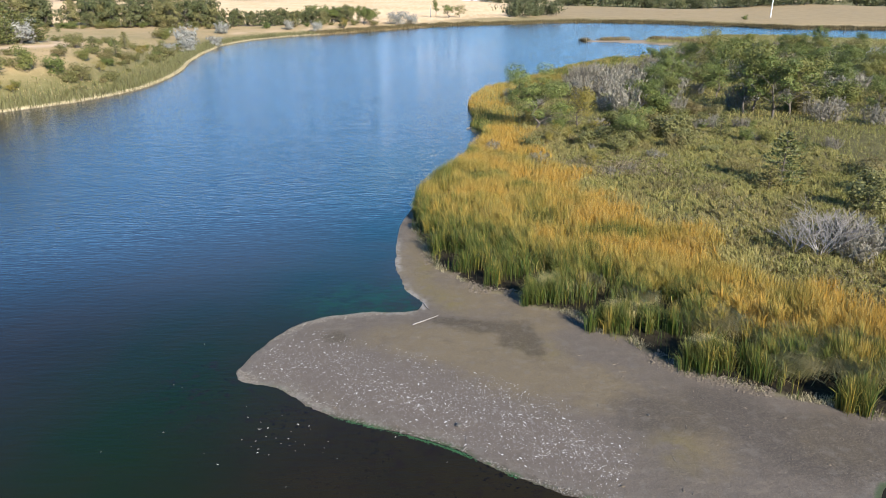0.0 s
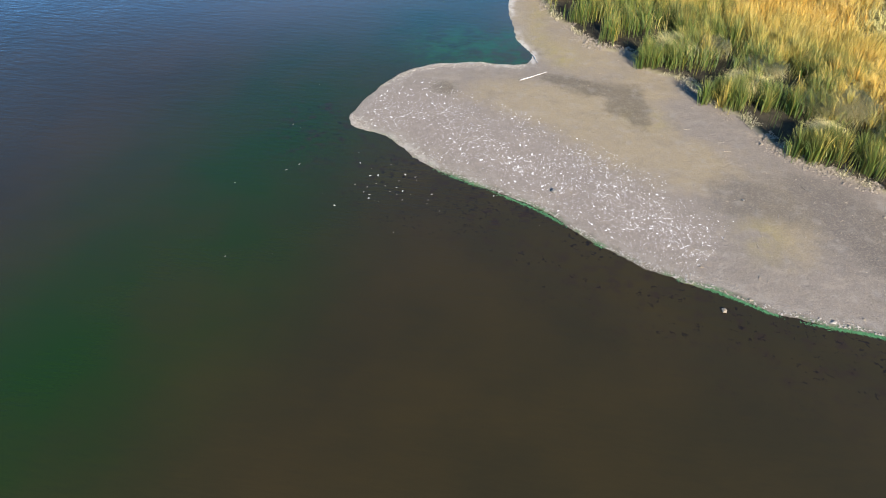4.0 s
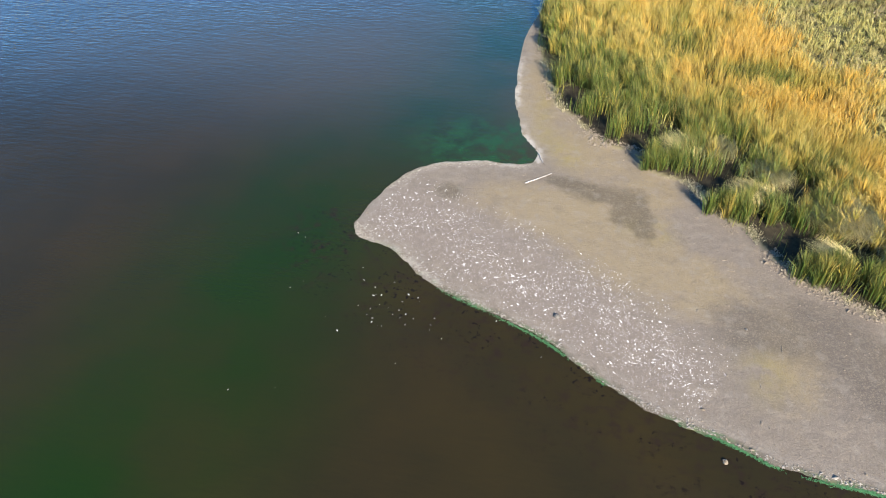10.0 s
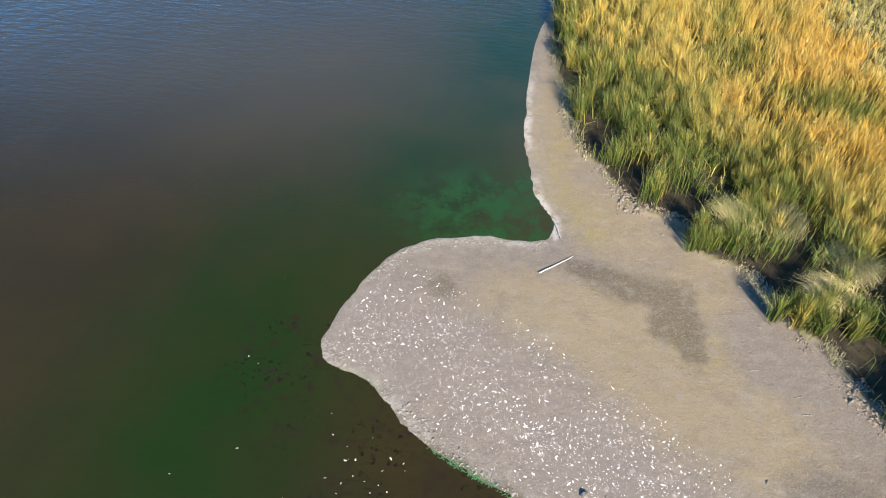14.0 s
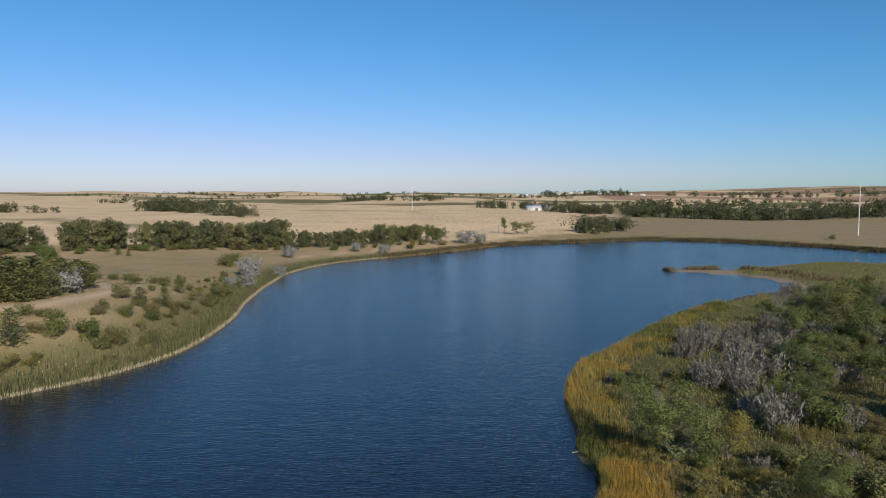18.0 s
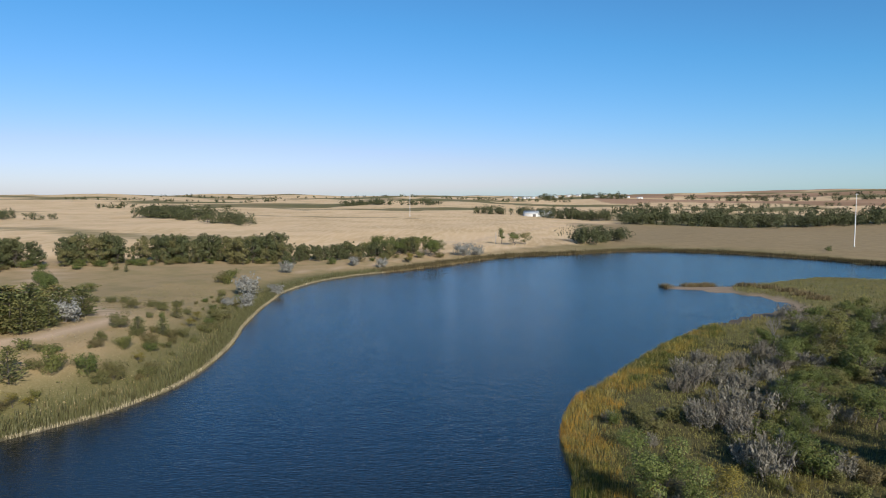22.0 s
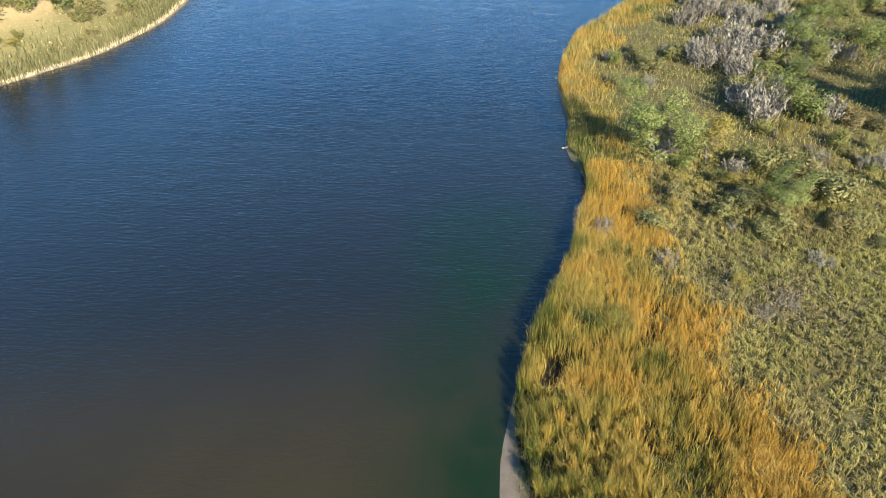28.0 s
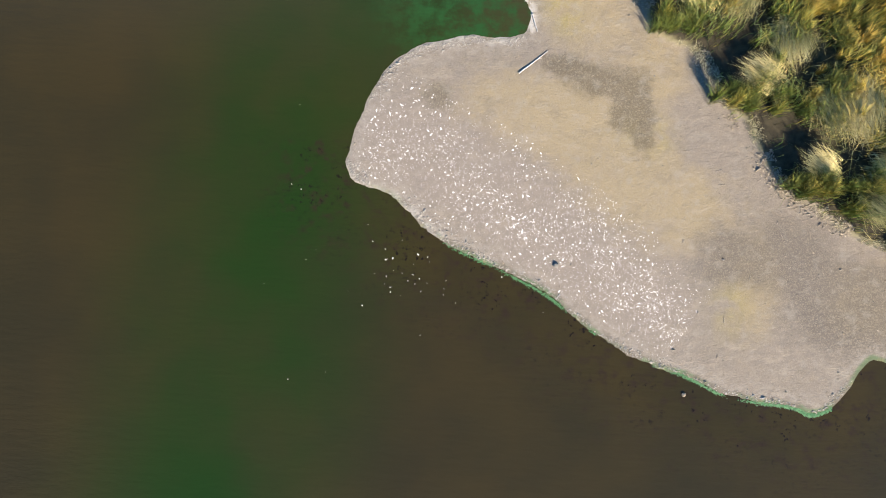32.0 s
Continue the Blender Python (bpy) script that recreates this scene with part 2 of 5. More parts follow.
    silt = p.mix(p.calc("MULTIPLY", salt, 0.65), silt, (0.37, 0.35, 0.33))
    rim = p.calc("MULTIPLY", p.ramp(shore, 1.9, 0.6), p.ramp(p.noise(1.6, 5, 0.7), 0.4, 0.62))
    silt = p.mix(p.calc("MULTIPLY", rim, 0.35), silt, (0.18, 0.164, 0.146))
    slime = p.calc("MULTIPLY", p.ramp(shore, 0.5, 0.12), p.calc("MULTIPLY", p.ramp(p.noise(0.3, 4), 0.42, 0.55), p.attr("slimy")))
    silt = p.mix(p.calc("MULTIPLY", slime, 0.85), silt, (0.043, 0.124, 0.046))
    wet = p.ramp(p.calc("ADD", shore, p.calc("MULTIPLY", p.noise(1.2, 4), 0.9)), 1.15, 0.5)
    silt = p.mix(p.calc("MULTIPLY", wet, p.calc("ADD", 0.12, p.calc("MULTIPLY", p.attr("slimy"), 0.6))), silt, (0.062, 0.053, 0.04))
    silt = p.mix(1.0, silt, (0.88, 0.852, 0.822), "MULTIPLY")
    silt = p.mix(p.attr("sand"), silt, p.mix(p.ramp(m2, 0.3, 0.7), (0.28, 0.212, 0.148), (0.22, 0.168, 0.118)))
    c = p.mix(p.attr("mud"), c, silt)
    relief = p.calc("ADD", p.noise(7.0, 6, 0.75), p.calc("MULTIPLY", p.noise(1.3, 4), 1.2))
    p.bump(relief, 0.6, 0.08)
    return p.done(c)


def water_mat():
    p = Paint("lake_water", 0.06, 0.5)
    p.put(p.bsdf, "IOR", 1.333)
    p.put(p.bsdf, "Specular IOR Level", p.calc("ADD", 0.62, p.calc("SUBTRACT", p.calc("MULTIPLY", p.attr("near"), 0.3), p.calc("MULTIPLY", p.attr("calm"), 0.62))))
    n = p.noise(0.05, 4)
    deep = p.mix(p.ramp(n, 0.3, 0.7), (0.0014, 0.005, 0.0112), (0.002, 0.0056, 0.012))
    silty = p.mix(p.ramp(p.noise(0.11, 4), 0.3, 0.7), (0.0155, 0.0108, 0.003), (0.0115, 0.0088, 0.0028))
    c = p.mix(p.attr("silty"), deep, silty)
    clouds = p.calc("ADD", 0.7, p.calc("MULTIPLY", p.ramp(p.noise(0.06, 4), 0.3, 0.7), 0.3))
    c = p.mix(p.calc("MULTIPLY", p.attr("turbid"), clouds), c, p.mix(p.attr("open"), (0.030, 0.0232, 0.008), (0.0075, 0.0085, 0.0075)))
    c = p.mix(p.calc("MULTIPLY", p.attr("weed"), p.calc("ADD", 0.45, p.calc("MULTIPLY", p.ramp(p.noise(0.09, 3), 0.3, 0.7), 0.5))), c, (0.004, 0.0128, 0.001))
    c = p.mix(p.calc("MULTIPLY", p.attr("shoal"), p.ramp(p.noise(0.9, 5, 0.7), 0.48, 0.72)), c, (0.011, 0.0065, 0.0035))
    c = p.mix(p.calc("MULTIPLY", p.calc("MULTIPLY", p.attr("shoal"), 0.8), p.calc("MULTIPLY", p.ramp(p.noise(2.6, 4, 0.7), 0.54, 0.64), p.ramp(p.noise(0.35, 3), 0.42, 0.6))), c, (0.004, 0.0022, 0.0012))
    c = p.mix(p.calc("MULTIPLY", p.attr("algae"), p.ramp(p.noise(0.6, 6, 0.7), 0.38, 0.62)), c, (0.008, 0.027, 0.006))
    fine = p.noise(1.5, 3, 0.6, stretch=(0.4, 1.5, 1))
    swell = p.noise(0.3, 2, stretch=(0.7, 1.2, 1))
    ripple = p.calc("MULTIPLY", p.calc("ADD", p.calc("MULTIPLY", fine, 0.95), p.calc("MULTIPLY", swell, 0.7)), p.attr("wind"))
    p.bump(ripple, 1.0, 0.09)
    return p.done(c)


PLUME = leafy("reed_plumes", (0.10, 0.06, 0.016), (0.28, 0.19, 0.038), (0.42, 0.33, 0.12))
HERB = leafy("meadow_herbs", (0.11, 0.115, 0.032), (0.17, 0.166, 0.05), (0.225, 0.212, 0.075))
BROWN_HERB = leafy("brown_weeds", (0.08, 0.062, 0.034), (0.16, 0.125, 0.072), (0.26, 0.215, 0.14))
GROUND, WATER = ground_mat(), water_mat()
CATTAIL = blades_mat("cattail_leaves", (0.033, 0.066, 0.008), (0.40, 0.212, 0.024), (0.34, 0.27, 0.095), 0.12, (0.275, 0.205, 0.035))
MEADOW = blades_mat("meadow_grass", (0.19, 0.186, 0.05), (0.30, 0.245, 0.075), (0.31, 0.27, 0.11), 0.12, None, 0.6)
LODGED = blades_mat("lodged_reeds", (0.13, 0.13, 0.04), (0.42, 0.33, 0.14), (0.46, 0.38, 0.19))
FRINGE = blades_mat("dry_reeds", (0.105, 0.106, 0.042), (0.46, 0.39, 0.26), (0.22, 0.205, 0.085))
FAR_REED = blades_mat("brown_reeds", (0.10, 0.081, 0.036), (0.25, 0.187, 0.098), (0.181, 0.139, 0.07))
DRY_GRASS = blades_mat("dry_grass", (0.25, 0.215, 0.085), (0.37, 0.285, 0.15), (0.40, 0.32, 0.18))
LEAF_GREEN = leafy("green_leaves", (0.042, 0.062, 0.015), (0.095, 0.118, 0.028), (0.155, 0.165, 0.047), (0.16, 0.139, 0.038))
LEAF_LIGHT = leafy("light_green_leaves", (0.042, 0.062, 0.013), (0.108, 0.132, 0.032), (0.205, 0.22, 0.068))
LEAF_YELLOW = leafy("yellowing_leaves", (0.10, 0.09, 0.018), (0.18, 0.145, 0.028), (0.255, 0.20, 0.045))
LEAF_OLIVE = leafy("olive_leaves", (0.075, 0.078, 0.026), (0.13, 0.126, 0.042), (0.19, 0.177, 0.066), (0.16, 0.118, 0.052))
LEAF_SILVER = leafy("silver_leaves", (0.16, 0.16, 0.138), (0.25, 0.247, 0.22), (0.34, 0.332, 0.30))
LEAF_GREY = leafy("grey_leaves", (0.115, 0.104, 0.078), (0.19, 0.174, 0.134), (0.26, 0.24, 0.19), (0.14, 0.118, 0.088))
NEEDLES = leafy("juniper_needles", (0.05, 0.065, 0.022), (0.115, 0.124, 0.042), (0.21, 0.20, 0.07), (0.18, 0.145, 0.05), 0.1)
PINE = leafy("pine_needles", (0.03, 0.04, 0.016), (0.07, 0.08, 0.031), (0.13, 0.135, 0.053), (0.18, 0.157, 0.06), 0.1)
FAR_LEAF = leafy("far_leaves", (0.036, 0.044, 0.019), (0.07, 0.078, 0.032), (0.115, 0.118, 0.05))
BARK = plain("bark", (0.074, 0.059, 0.046), (0.13, 0.112, 0.093), 6.0)
GREY_WOOD = plain("weathered_wood", (0.186, 0.167, 0.155), (0.267, 0.248, 0.229), 5.0)
def smooth(a, b, v):
    u = np.clip((v - a) / (b - a), 0, 1)
    return u * u * (3 - 2 * u)


def spline(points, per=6):
    """A soft line through the plan's corner points (open)."""
    p = np.array(points, float)
    p = np.vstack([2 * p[0] - p[1], p, 2 * p[-1] - p[-2]])
    out = []
    for i in range(1, len(p) - 2):
        u = np.linspace(0, 1, per, endpoint=False)[:, None]
        a, b, c, d = p[i - 1:i + 3]
        out.append(0.5 * (2 * b + (c - a) * u + (2 * a - 5 * b + 4 * c - d) * u ** 2 + (3 * b - a - 3 * c + d) * u ** 3))
    return np.vstack(out + [p[-2:-1]])


# the plan, in metres: east land (mud bar, reed shore, sand spit, marsh), then the far and the west shore
MUD_EDGE = [(40, 24), (31, 29), (25.9, 31.8), (24.3, 31.3), (23.2, 29.5), (22, 28.1), (20.5, 27.5), (19, 28), (14.4, 28.5), (10.9, 29.9),
            (6.9, 31.1), (3.8, 32.9), (0.6, 35.2), (-2.9, 36.9), (-6.8, 38.5), (-9.4, 40.2), (-11.6, 42.2), (-14.2, 43), (-15, 44.3), (-14.8, 45.6),
            (-14.1, 48.1), (-12.9, 50.7), (-11.8, 52.3), (-10.3, 53.3), (-8.5, 53.9), (-6.4, 54.3), (-4.3, 54.3), (-2.8, 54.6), (-2, 55.2), (-2, 56.5)]
REED_SHORE = [(-3.4, 59), (-4.6, 64), (-5.1, 72), (-5, 78), (-4.4, 82), (-3.2, 88), (-1.6, 95), (1.6, 103), (4, 111), (6.4, 121), (7.4, 129),
              (5.3, 139), (6.4, 149), (5.7, 163), (7.2, 177), (11.2, 192), (17.5, 203), (25, 217), (39, 243), (52, 264), (66, 284)]
SPIT = [(74, 293), (86, 308), (103, 322), (112, 330), (114, 340), (108, 360), (91, 374), (78, 382), (65, 388), (71, 392), (85, 396), (101, 400),
        (117, 402), (133, 410), (150, 422), (170, 436), (198, 430), (226, 410), (262, 388), (330, 380), (420, 400)]
FAR_SHORE = [(430, 445), (360, 478), (300, 496), (240, 512), (221, 540), (200, 562), (169, 590), (138, 602), (110, 608), (86, 598), (57, 578), (31, 565),
             (6, 551), (-14, 530), (-32, 500), (-52, 470), (-70, 445), (-90, 421), (-103, 394), (-108, 358), (-106, 335)]
WEST_SHORE = [(-103, 310), (-96, 272), (-90, 248), (-86, 226), (-84, 205), (-84.5, 192), (-87, 181), (-90, 172), (-95, 164), (-101, 155), (-118, 132),
              (-140, 80), (-150, 0), (-140, -100), (-60, -160), (40, -130), (80, -50), (66, 4)]
REED_BASE = [(44, 31), (33, 35.5), (27, 39.4), (25.4, 40.2), (22.9, 41.1), (19.4, 43.2), (17.2, 44.6), (15.6, 47.2), (14.7, 49.1), (13, 50.2), (11.6, 52.5),
             (10.3, 54.3), (8.7, 54.8), (7.2, 55.8), (6.3, 57.8), (3.4, 58.8), (1.2, 62.2), (-0.6, 64.4), (-1.7, 68.4), (-2.6, 72.6), (-3.7, 79)]

SHORE = np.vstack([spline(MUD_EDGE), spline(REED_SHORE), spline(SPIT), spline(FAR_SHORE), spline(WEST_SHORE)])
EAST_LINE = np.vstack([spline(MUD_EDGE), spline(REED_SHORE), spline(SPIT)])
# where the reeds stand: the reed base line, then a little behind the water's edge
REEDS = np.vstack([spline(REED_BASE), spline(REED_SHORE)[28:]])


def away(px, py, line, closed=False):
    """Distance from points to a line of the plan."""
    a = line if closed else line[:-1]
    b = np.roll(line, -1, 0) if closed else line[1:]
    best = np.full(px.shape, 1e9)
    for (ax, ay), (bx, by) in zip(a, b):
        ex, ey = bx - ax, by - ay
        n = ex * ex + ey * ey + 1e-9
        u = np.clip(((px - ax) * ex + (py - ay) * ey) / n, 0, 1)
        best = np.minimum(best, (px - ax - u * ex) ** 2 + (py - ay - u * ey) ** 2)
    return np.sqrt(best)


def within(px, py, loop):
    inside = np.zeros(px.shape, bool)
    for (ax, ay), (bx, by) in zip(loop, np.roll(loop, -1, 0)):
        if ay != by:
            inside ^= ((ay > py) != (by > py)) & (px < (bx - ax) * (py - ay) / (by - ay) + ax)
    return inside


def waves(x, y, size, seed):
    """Soft rolling relief between about -1 and 1, from a few crossed sines."""
    r = np.random.RandomState(seed)
    out = np.zeros(np.shape(x))
    for k in range(7):
        a, f, p = r.uniform(0, 6.283), r.uniform(0.6, 1.8) * 6.283 / size, r.uniform(0, 6.283)
        out = out + np.sin((x * np.cos(a) + y * np.sin(a)) * f + p) / 3.2
    return out


EAST_LOOP = np.vstack([EAST_LINE, [(700, 420), (700, -300), (90, -300), (66, 4)]])
REED_LOOP = np.vstack([REEDS, [(79, 289), (91, 302), (108, 315), (118, 326), (122, 342), (117, 362), (105, 377), (111, 388), (116, 398)], spline(SPIT)[72:], [(700, 420), (700, -300), (95, -300), (80, 0)]])


def ground(x, y):
    """Height of the ground (lake bed under 0), and how far inside the reeds' line and the shore a point lies."""
    x, y = np.asarray(x, float), np.asarray(y, float)
    s = away(x, y, SHORE, True) * np.where(within(x, y, SHORE), -1, 1)
    s = s + (0.06 * waves(x, y, 1.3, 11) + 0.11 * waves(x, y, 4.1, 12)) * smooth(76, 66, y) * smooth(2.5, 0.3, np.abs(s))
    east = within(x, y, EAST_LOOP)
    rd = away(x, y, REEDS)
    inreed = within(x, y, REED_LOOP)
    r = np.where(inreed, rd, -rd)
    # east land: flat mud, a small step at the reeds, low marsh behind
    sand = smooth(66, 80, x) * smooth(300, 320, y)
    ze = 0.03 * np.clip(s, 0, 6) ** 0.5 + 0.02 * waves(x, y, 7, 3) * smooth(0.2, 2, s) + 0.28 * smooth(-0.5, 1.0, r) * (1 - 0.7 * sand) * smooth(0, 0.6, s) + 0.5 * smooth(4, 30, r) \
        + 0.12 * waves(x, y, 16, 4) * smooth(2, 10, r) + 1.6 * smooth(40, 130, r) * (1 - smooth(260, 320, y))
    # west and north: a steep bank that lowers northwards, then plateau, fields and hills
    bank = 1 - 0.93 * smooth(225, 330, y)
    zw = 0.5 * smooth(0, 3, s) + bank * (1.2 * smooth(2, 8, s) + 7.2 * smooth(5, 26, s)) + 2.2 * smooth(6, 60, s) + 6 * smooth(60, 330, s) * smooth(200, -100, x) \
        + 0.5 * waves(x, y, 60, 5) * smooth(8, 40, s) + 1.8 * waves(x, y, 340, 6) * smooth(60, 260, s)
    d = np.hypot(x, y)
    zw = zw + 20 * smooth(700, 4300, d) + 6 * waves(x, y, 1500, 7) * smooth(900, 2500, d) + 42 * smooth(2200, 4600, d) * smooth(100, 2200, x) \
        + 7 * waves(x, y, 900, 9) * smooth(2500, 4300, d)
    z = np.where(east, ze, zw)
    z = np.where(s < 0, -0.12 * np.clip(-s, 0, 12), z)
    return z, r, s, east


# ---- mesh helpers ----
def mesh_of(name, verts, faces, material, attrs=None, smooth_faces=False):
    """A mesh from arrays; faces is one array of quads or triangles, or a list of such arrays."""
    me = bpy.data.meshes.new(name)
    groups = [np.asarray(f, np.int32) for f in (faces if isinstance(faces, list) else [faces]) if len(f)]
    flat = np.concatenate([g.ravel() for g in groups])
    sizes = np.concatenate([np.full(len(g), g.shape[1], np.int32) for g in groups])
    me.vertices.add(len(verts))
    me.vertices.foreach_set("co", np.asarray(verts, np.float32).ravel())
    me.loops.add(len(flat))
    me.loops.foreach_set("vertex_index", flat)
    me.polygons.add(len(sizes))
    me.polygons.foreach_set("loop_start", np.concatenate([[0], np.cumsum(sizes)[:-1]]).astype(np.int32))
    me.update(calc_edges=True)
    for key, values in (attrs or {}).items():
        a = me.attributes.new(key, "FLOAT", "POINT")
        a.data.foreach_set("value", np.asarray(values, np.float32).ravel())
    if smooth_faces:
        me.polygons.foreach_set("use_smooth", np.ones(len(sizes), bool))
    me.materials.append(material)
    return me


def part_of(name, me, parent, label=""):
    ob = new(name, me)
    ob.parent = parent
    if label:
        tagged(ob, label)
    return ob


def part(name, bm, material, parent, label=""):
    me = bpy.data.meshes.new(name)
    bm.to_mesh(me)
    bm.free()
    me.materials.append(material)
    return part_of(name, me, parent, label)


def sheet(xs, ys):
    gx, gy = np.meshgrid(xs, ys)
    n, m = len(xs), len(ys)
    i = (np.arange(m - 1)[:, None] * n + np.arange(n - 1)[None]).ravel()
    return gx.ravel(), gy.ravel(), np.stack([i, i + 1, i + 1 + n, i + n], 1)


def steps(a, b, fine, lo, hi, grow_lo, grow_hi):
    """Grid lines from lo to hi: even between a and b, ever wider outwards."""
    mid = list(np.arange(a, b, fine))
    up, s = [mid[-1]], fine
    while up[-1] < hi:
        s *= 1 + grow_hi
        up.append(up[-1] + s)
    down, s = [mid[0]], fine
    while down[-1] > lo:
        s *= 1 + grow_lo
        down.append(down[-1] - s)
    return np.array(down[:0:-1] + mid + up[1:])


# ---- ground and lake ----
xs, ys = steps(-17, 31, 0.3, -3600, 3600, 0.055, 0.055), steps(24, 66, 0.3, -700, 4850, 0.12, 0.03)
gx, gy, quads = sheet(xs, ys)
gz, gr, gs, ge = ground(gx, gy)
DIRT_ROAD = spline([(-150, 165), (-134, 182), (-126.5, 192.7), (-123, 198.5), (-121, 207), (-119.3, 217), (-119.2, 226), (-124.8, 237.4), (-138, 251), (-148, 259), (-172, 285), (-216, 333), (-241, 376), (-270, 410)])
ROADSIDE = spline([(-220, 640), (-55, 646), (-16, 704), (33, 828), (96, 940), (210, 1080), (500, 1230)])
SHORE_PATH = spline([(-130, 412), (-120, 425), (-106, 444), (-92, 459), (-79, 486), (-61, 524), (-48, 561), (-56, 590), (-55, 646)])
north = ~ge & (gs > 0)
fardist = np.hypot(gx, gy)
w1, w2 = waves(gx, gy, 420, 21), waves(gx, gy, 800, 22)
track = np.maximum.reduce([smooth(3.6, 2.2, away(gx, gy, DIRT_ROAD)),
                           0.55 * smooth(6, 3, away(gx, gy, ROADSIDE)), 0.6 * smooth(2.0, 0.8, away(gx, gy, SHORE_PATH))]) * north
belt = gy - (530 + 0.42 * (gx + 60) * (gx < -60) + 0.9 * (gx + 60) * (gx >= -60))
stub = smooth(0, 14, belt) * smooth(150, 90, gx - 0.1 * (gy - 600)) * north
lane = (np.abs(np.mod(gy * 0.9 + gx * 0.35 + 60 * w2, 420) - 60) < 17) & (gx < -130)
stub = np.where(lane & (fardist > 560), stub * 0.35, stub)
stub = np.where((fardist > 1500), (np.mod(np.floor((gx + 90 * w1) / 420) + np.floor((gy + 80 * w2) / 330), 3) > 0) * 1.0, stub) * north
brown = smooth(20, 30, gs) * smooth(70, 95, gx) * smooth(990, 960, gy - 0.05 * gx) * north
red = ((fardist > 2100) & (gx > 350) & (np.mod(np.floor((gy + 0.3 * gx + 60 * w1) / 520), 2) == 1)) * 0.85 * north
dry = np.clip(smooth(8, 24, gs) * smooth(640, 520, gy) * 0.95 + 0.25 * w1, 0, 1) * north
mud = np.where(ge, smooth(0.25, -0.2, gr), 0)
# where the reeds' shade is painted on the ground
reed_shade = smooth(-0.15, 0.3, gr) * smooth(0, 5, np.interp(gy, [40, 62, 78, 90, 104, 130], [14, 19, 25, 21, 12.7, 6]) - gr) * ge * smooth(135, 120, gy)
sand = smooth(308, 322, gy) * smooth(170, 140, gx) * ge
mud = np.maximum(mud, smooth(1.2, 0.3, gs) * (gs > 0) * ~ge * 0.7)
mud = np.where(gs < 0, 1, mud)
def blots(places, wide):
    return np.clip(sum(np.exp(-(((gx - a) / c) ** 2 + ((gy - b) / d) ** 2)) for a, b, c, d in places) * wide, 0, 1)


crust = blots(((-3, 49.5, 4, 2.6), (2, 48, 4, 3), (6, 45, 4, 3.5), (10, 42, 4, 3.5), (8, 52.5, 2.5, 3), (16, 37, 2, 4), (3, 57, 3, 4), (24, 36, 3, 3), (-2.5, 67, 3, 10)), 1.3)
damp = blots(((0.6, 52.6, 2.2, 0.9), (3.4, 51.4, 2.4, 1.5), (6.4, 50.6, 1.5, 1.8), (7.0, 47.6, 1.0, 1.9), (5.2, 48.6, 1.2, 1.2), (-8.3, 49.5, 1.4, 1.4)), 1.0)
slick = blots(((13.5, 39, 2.6, 3), (18.5, 39.5, 3.5, 3.0), (22, 34.5, 4.5, 3.5), (26, 36, 4, 3)), 0.95)
algal = blots(((-1.6, 59.2, 1.0, 1.6), (0, 57.4, 1.1, 1.6), (1, 56, 1.2, 1.4), (5.8, 48, 0.9, 1.0), (8.2, 47.5, 1.0, 1.4), (-1.8, 64, 0.8, 3), (14, 35.5, 1.4, 2.5)), 0.42)
guano = blots(((-11.5, 46.5, 3.2, 3), (-8, 45, 3.5, 3), (-4, 43, 3.5, 3), (0, 40, 3.5, 3), (4, 37.5, 3.5, 2.6), (8, 34.6, 3, 2.2)), 1.3)
salty = np.clip(0.12 + blots(((-9, 53.6, 2.4, 1.2), (-5, 54.3, 2.5, 0.8), (-2.6, 55.5, 1.6, 1.6), (-3, 58.5, 1.2, 2), (-4.8, 66, 1.0, 6), (-9, 40.2, 3, 1.6), (-13.2, 42.8, 1.5, 1)), 1.2), 0, 1)
# mask for the shade painted under meadow and marsh grass
meadow_shade = smooth(2, 8, gr) * ge * smooth(300, 240, gy)
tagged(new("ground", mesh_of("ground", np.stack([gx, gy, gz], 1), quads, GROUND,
                             {"mud": mud, "shore": np.clip(gs, -5, 60), "stubble": stub, "brown": brown, "red": red, "dry": dry, "track": track, "crust": crust, "damp": damp, "slick": slick, "algal": algal, "reed_shade": reed_shade, "sand": sand, "salty": salty, "meadow_shade": meadow_shade, "slimy": smooth(44, 38, gy), "guano": guano}, True)),
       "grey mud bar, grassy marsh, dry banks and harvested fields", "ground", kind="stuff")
bpy.data.objects["ground"]["kind"] = "structure"

wx, wy, wq = sheet(steps(-26, 12, 0.6, -330, 470, 0.07, 0.07), steps(20, 66, 0.6, -240, 640, 0.1, 0.05))
ws = away(wx, wy, SHORE, True)
WEED_LINE = spline([(-7, 115), (-7.5, 92), (-7.5, 66), (-12, 57), (-18, 49), (-21, 38), (-23, 24), (-30, 4), (-44, -20)])
weed_at = away(wx, wy, WEED_LINE)
silty = np.clip(smooth(212, 58, wy + 0.15 * np.abs(wx + 10)) * 0.95 + smooth(4, 0, ws) * 0.4, 0, 1)
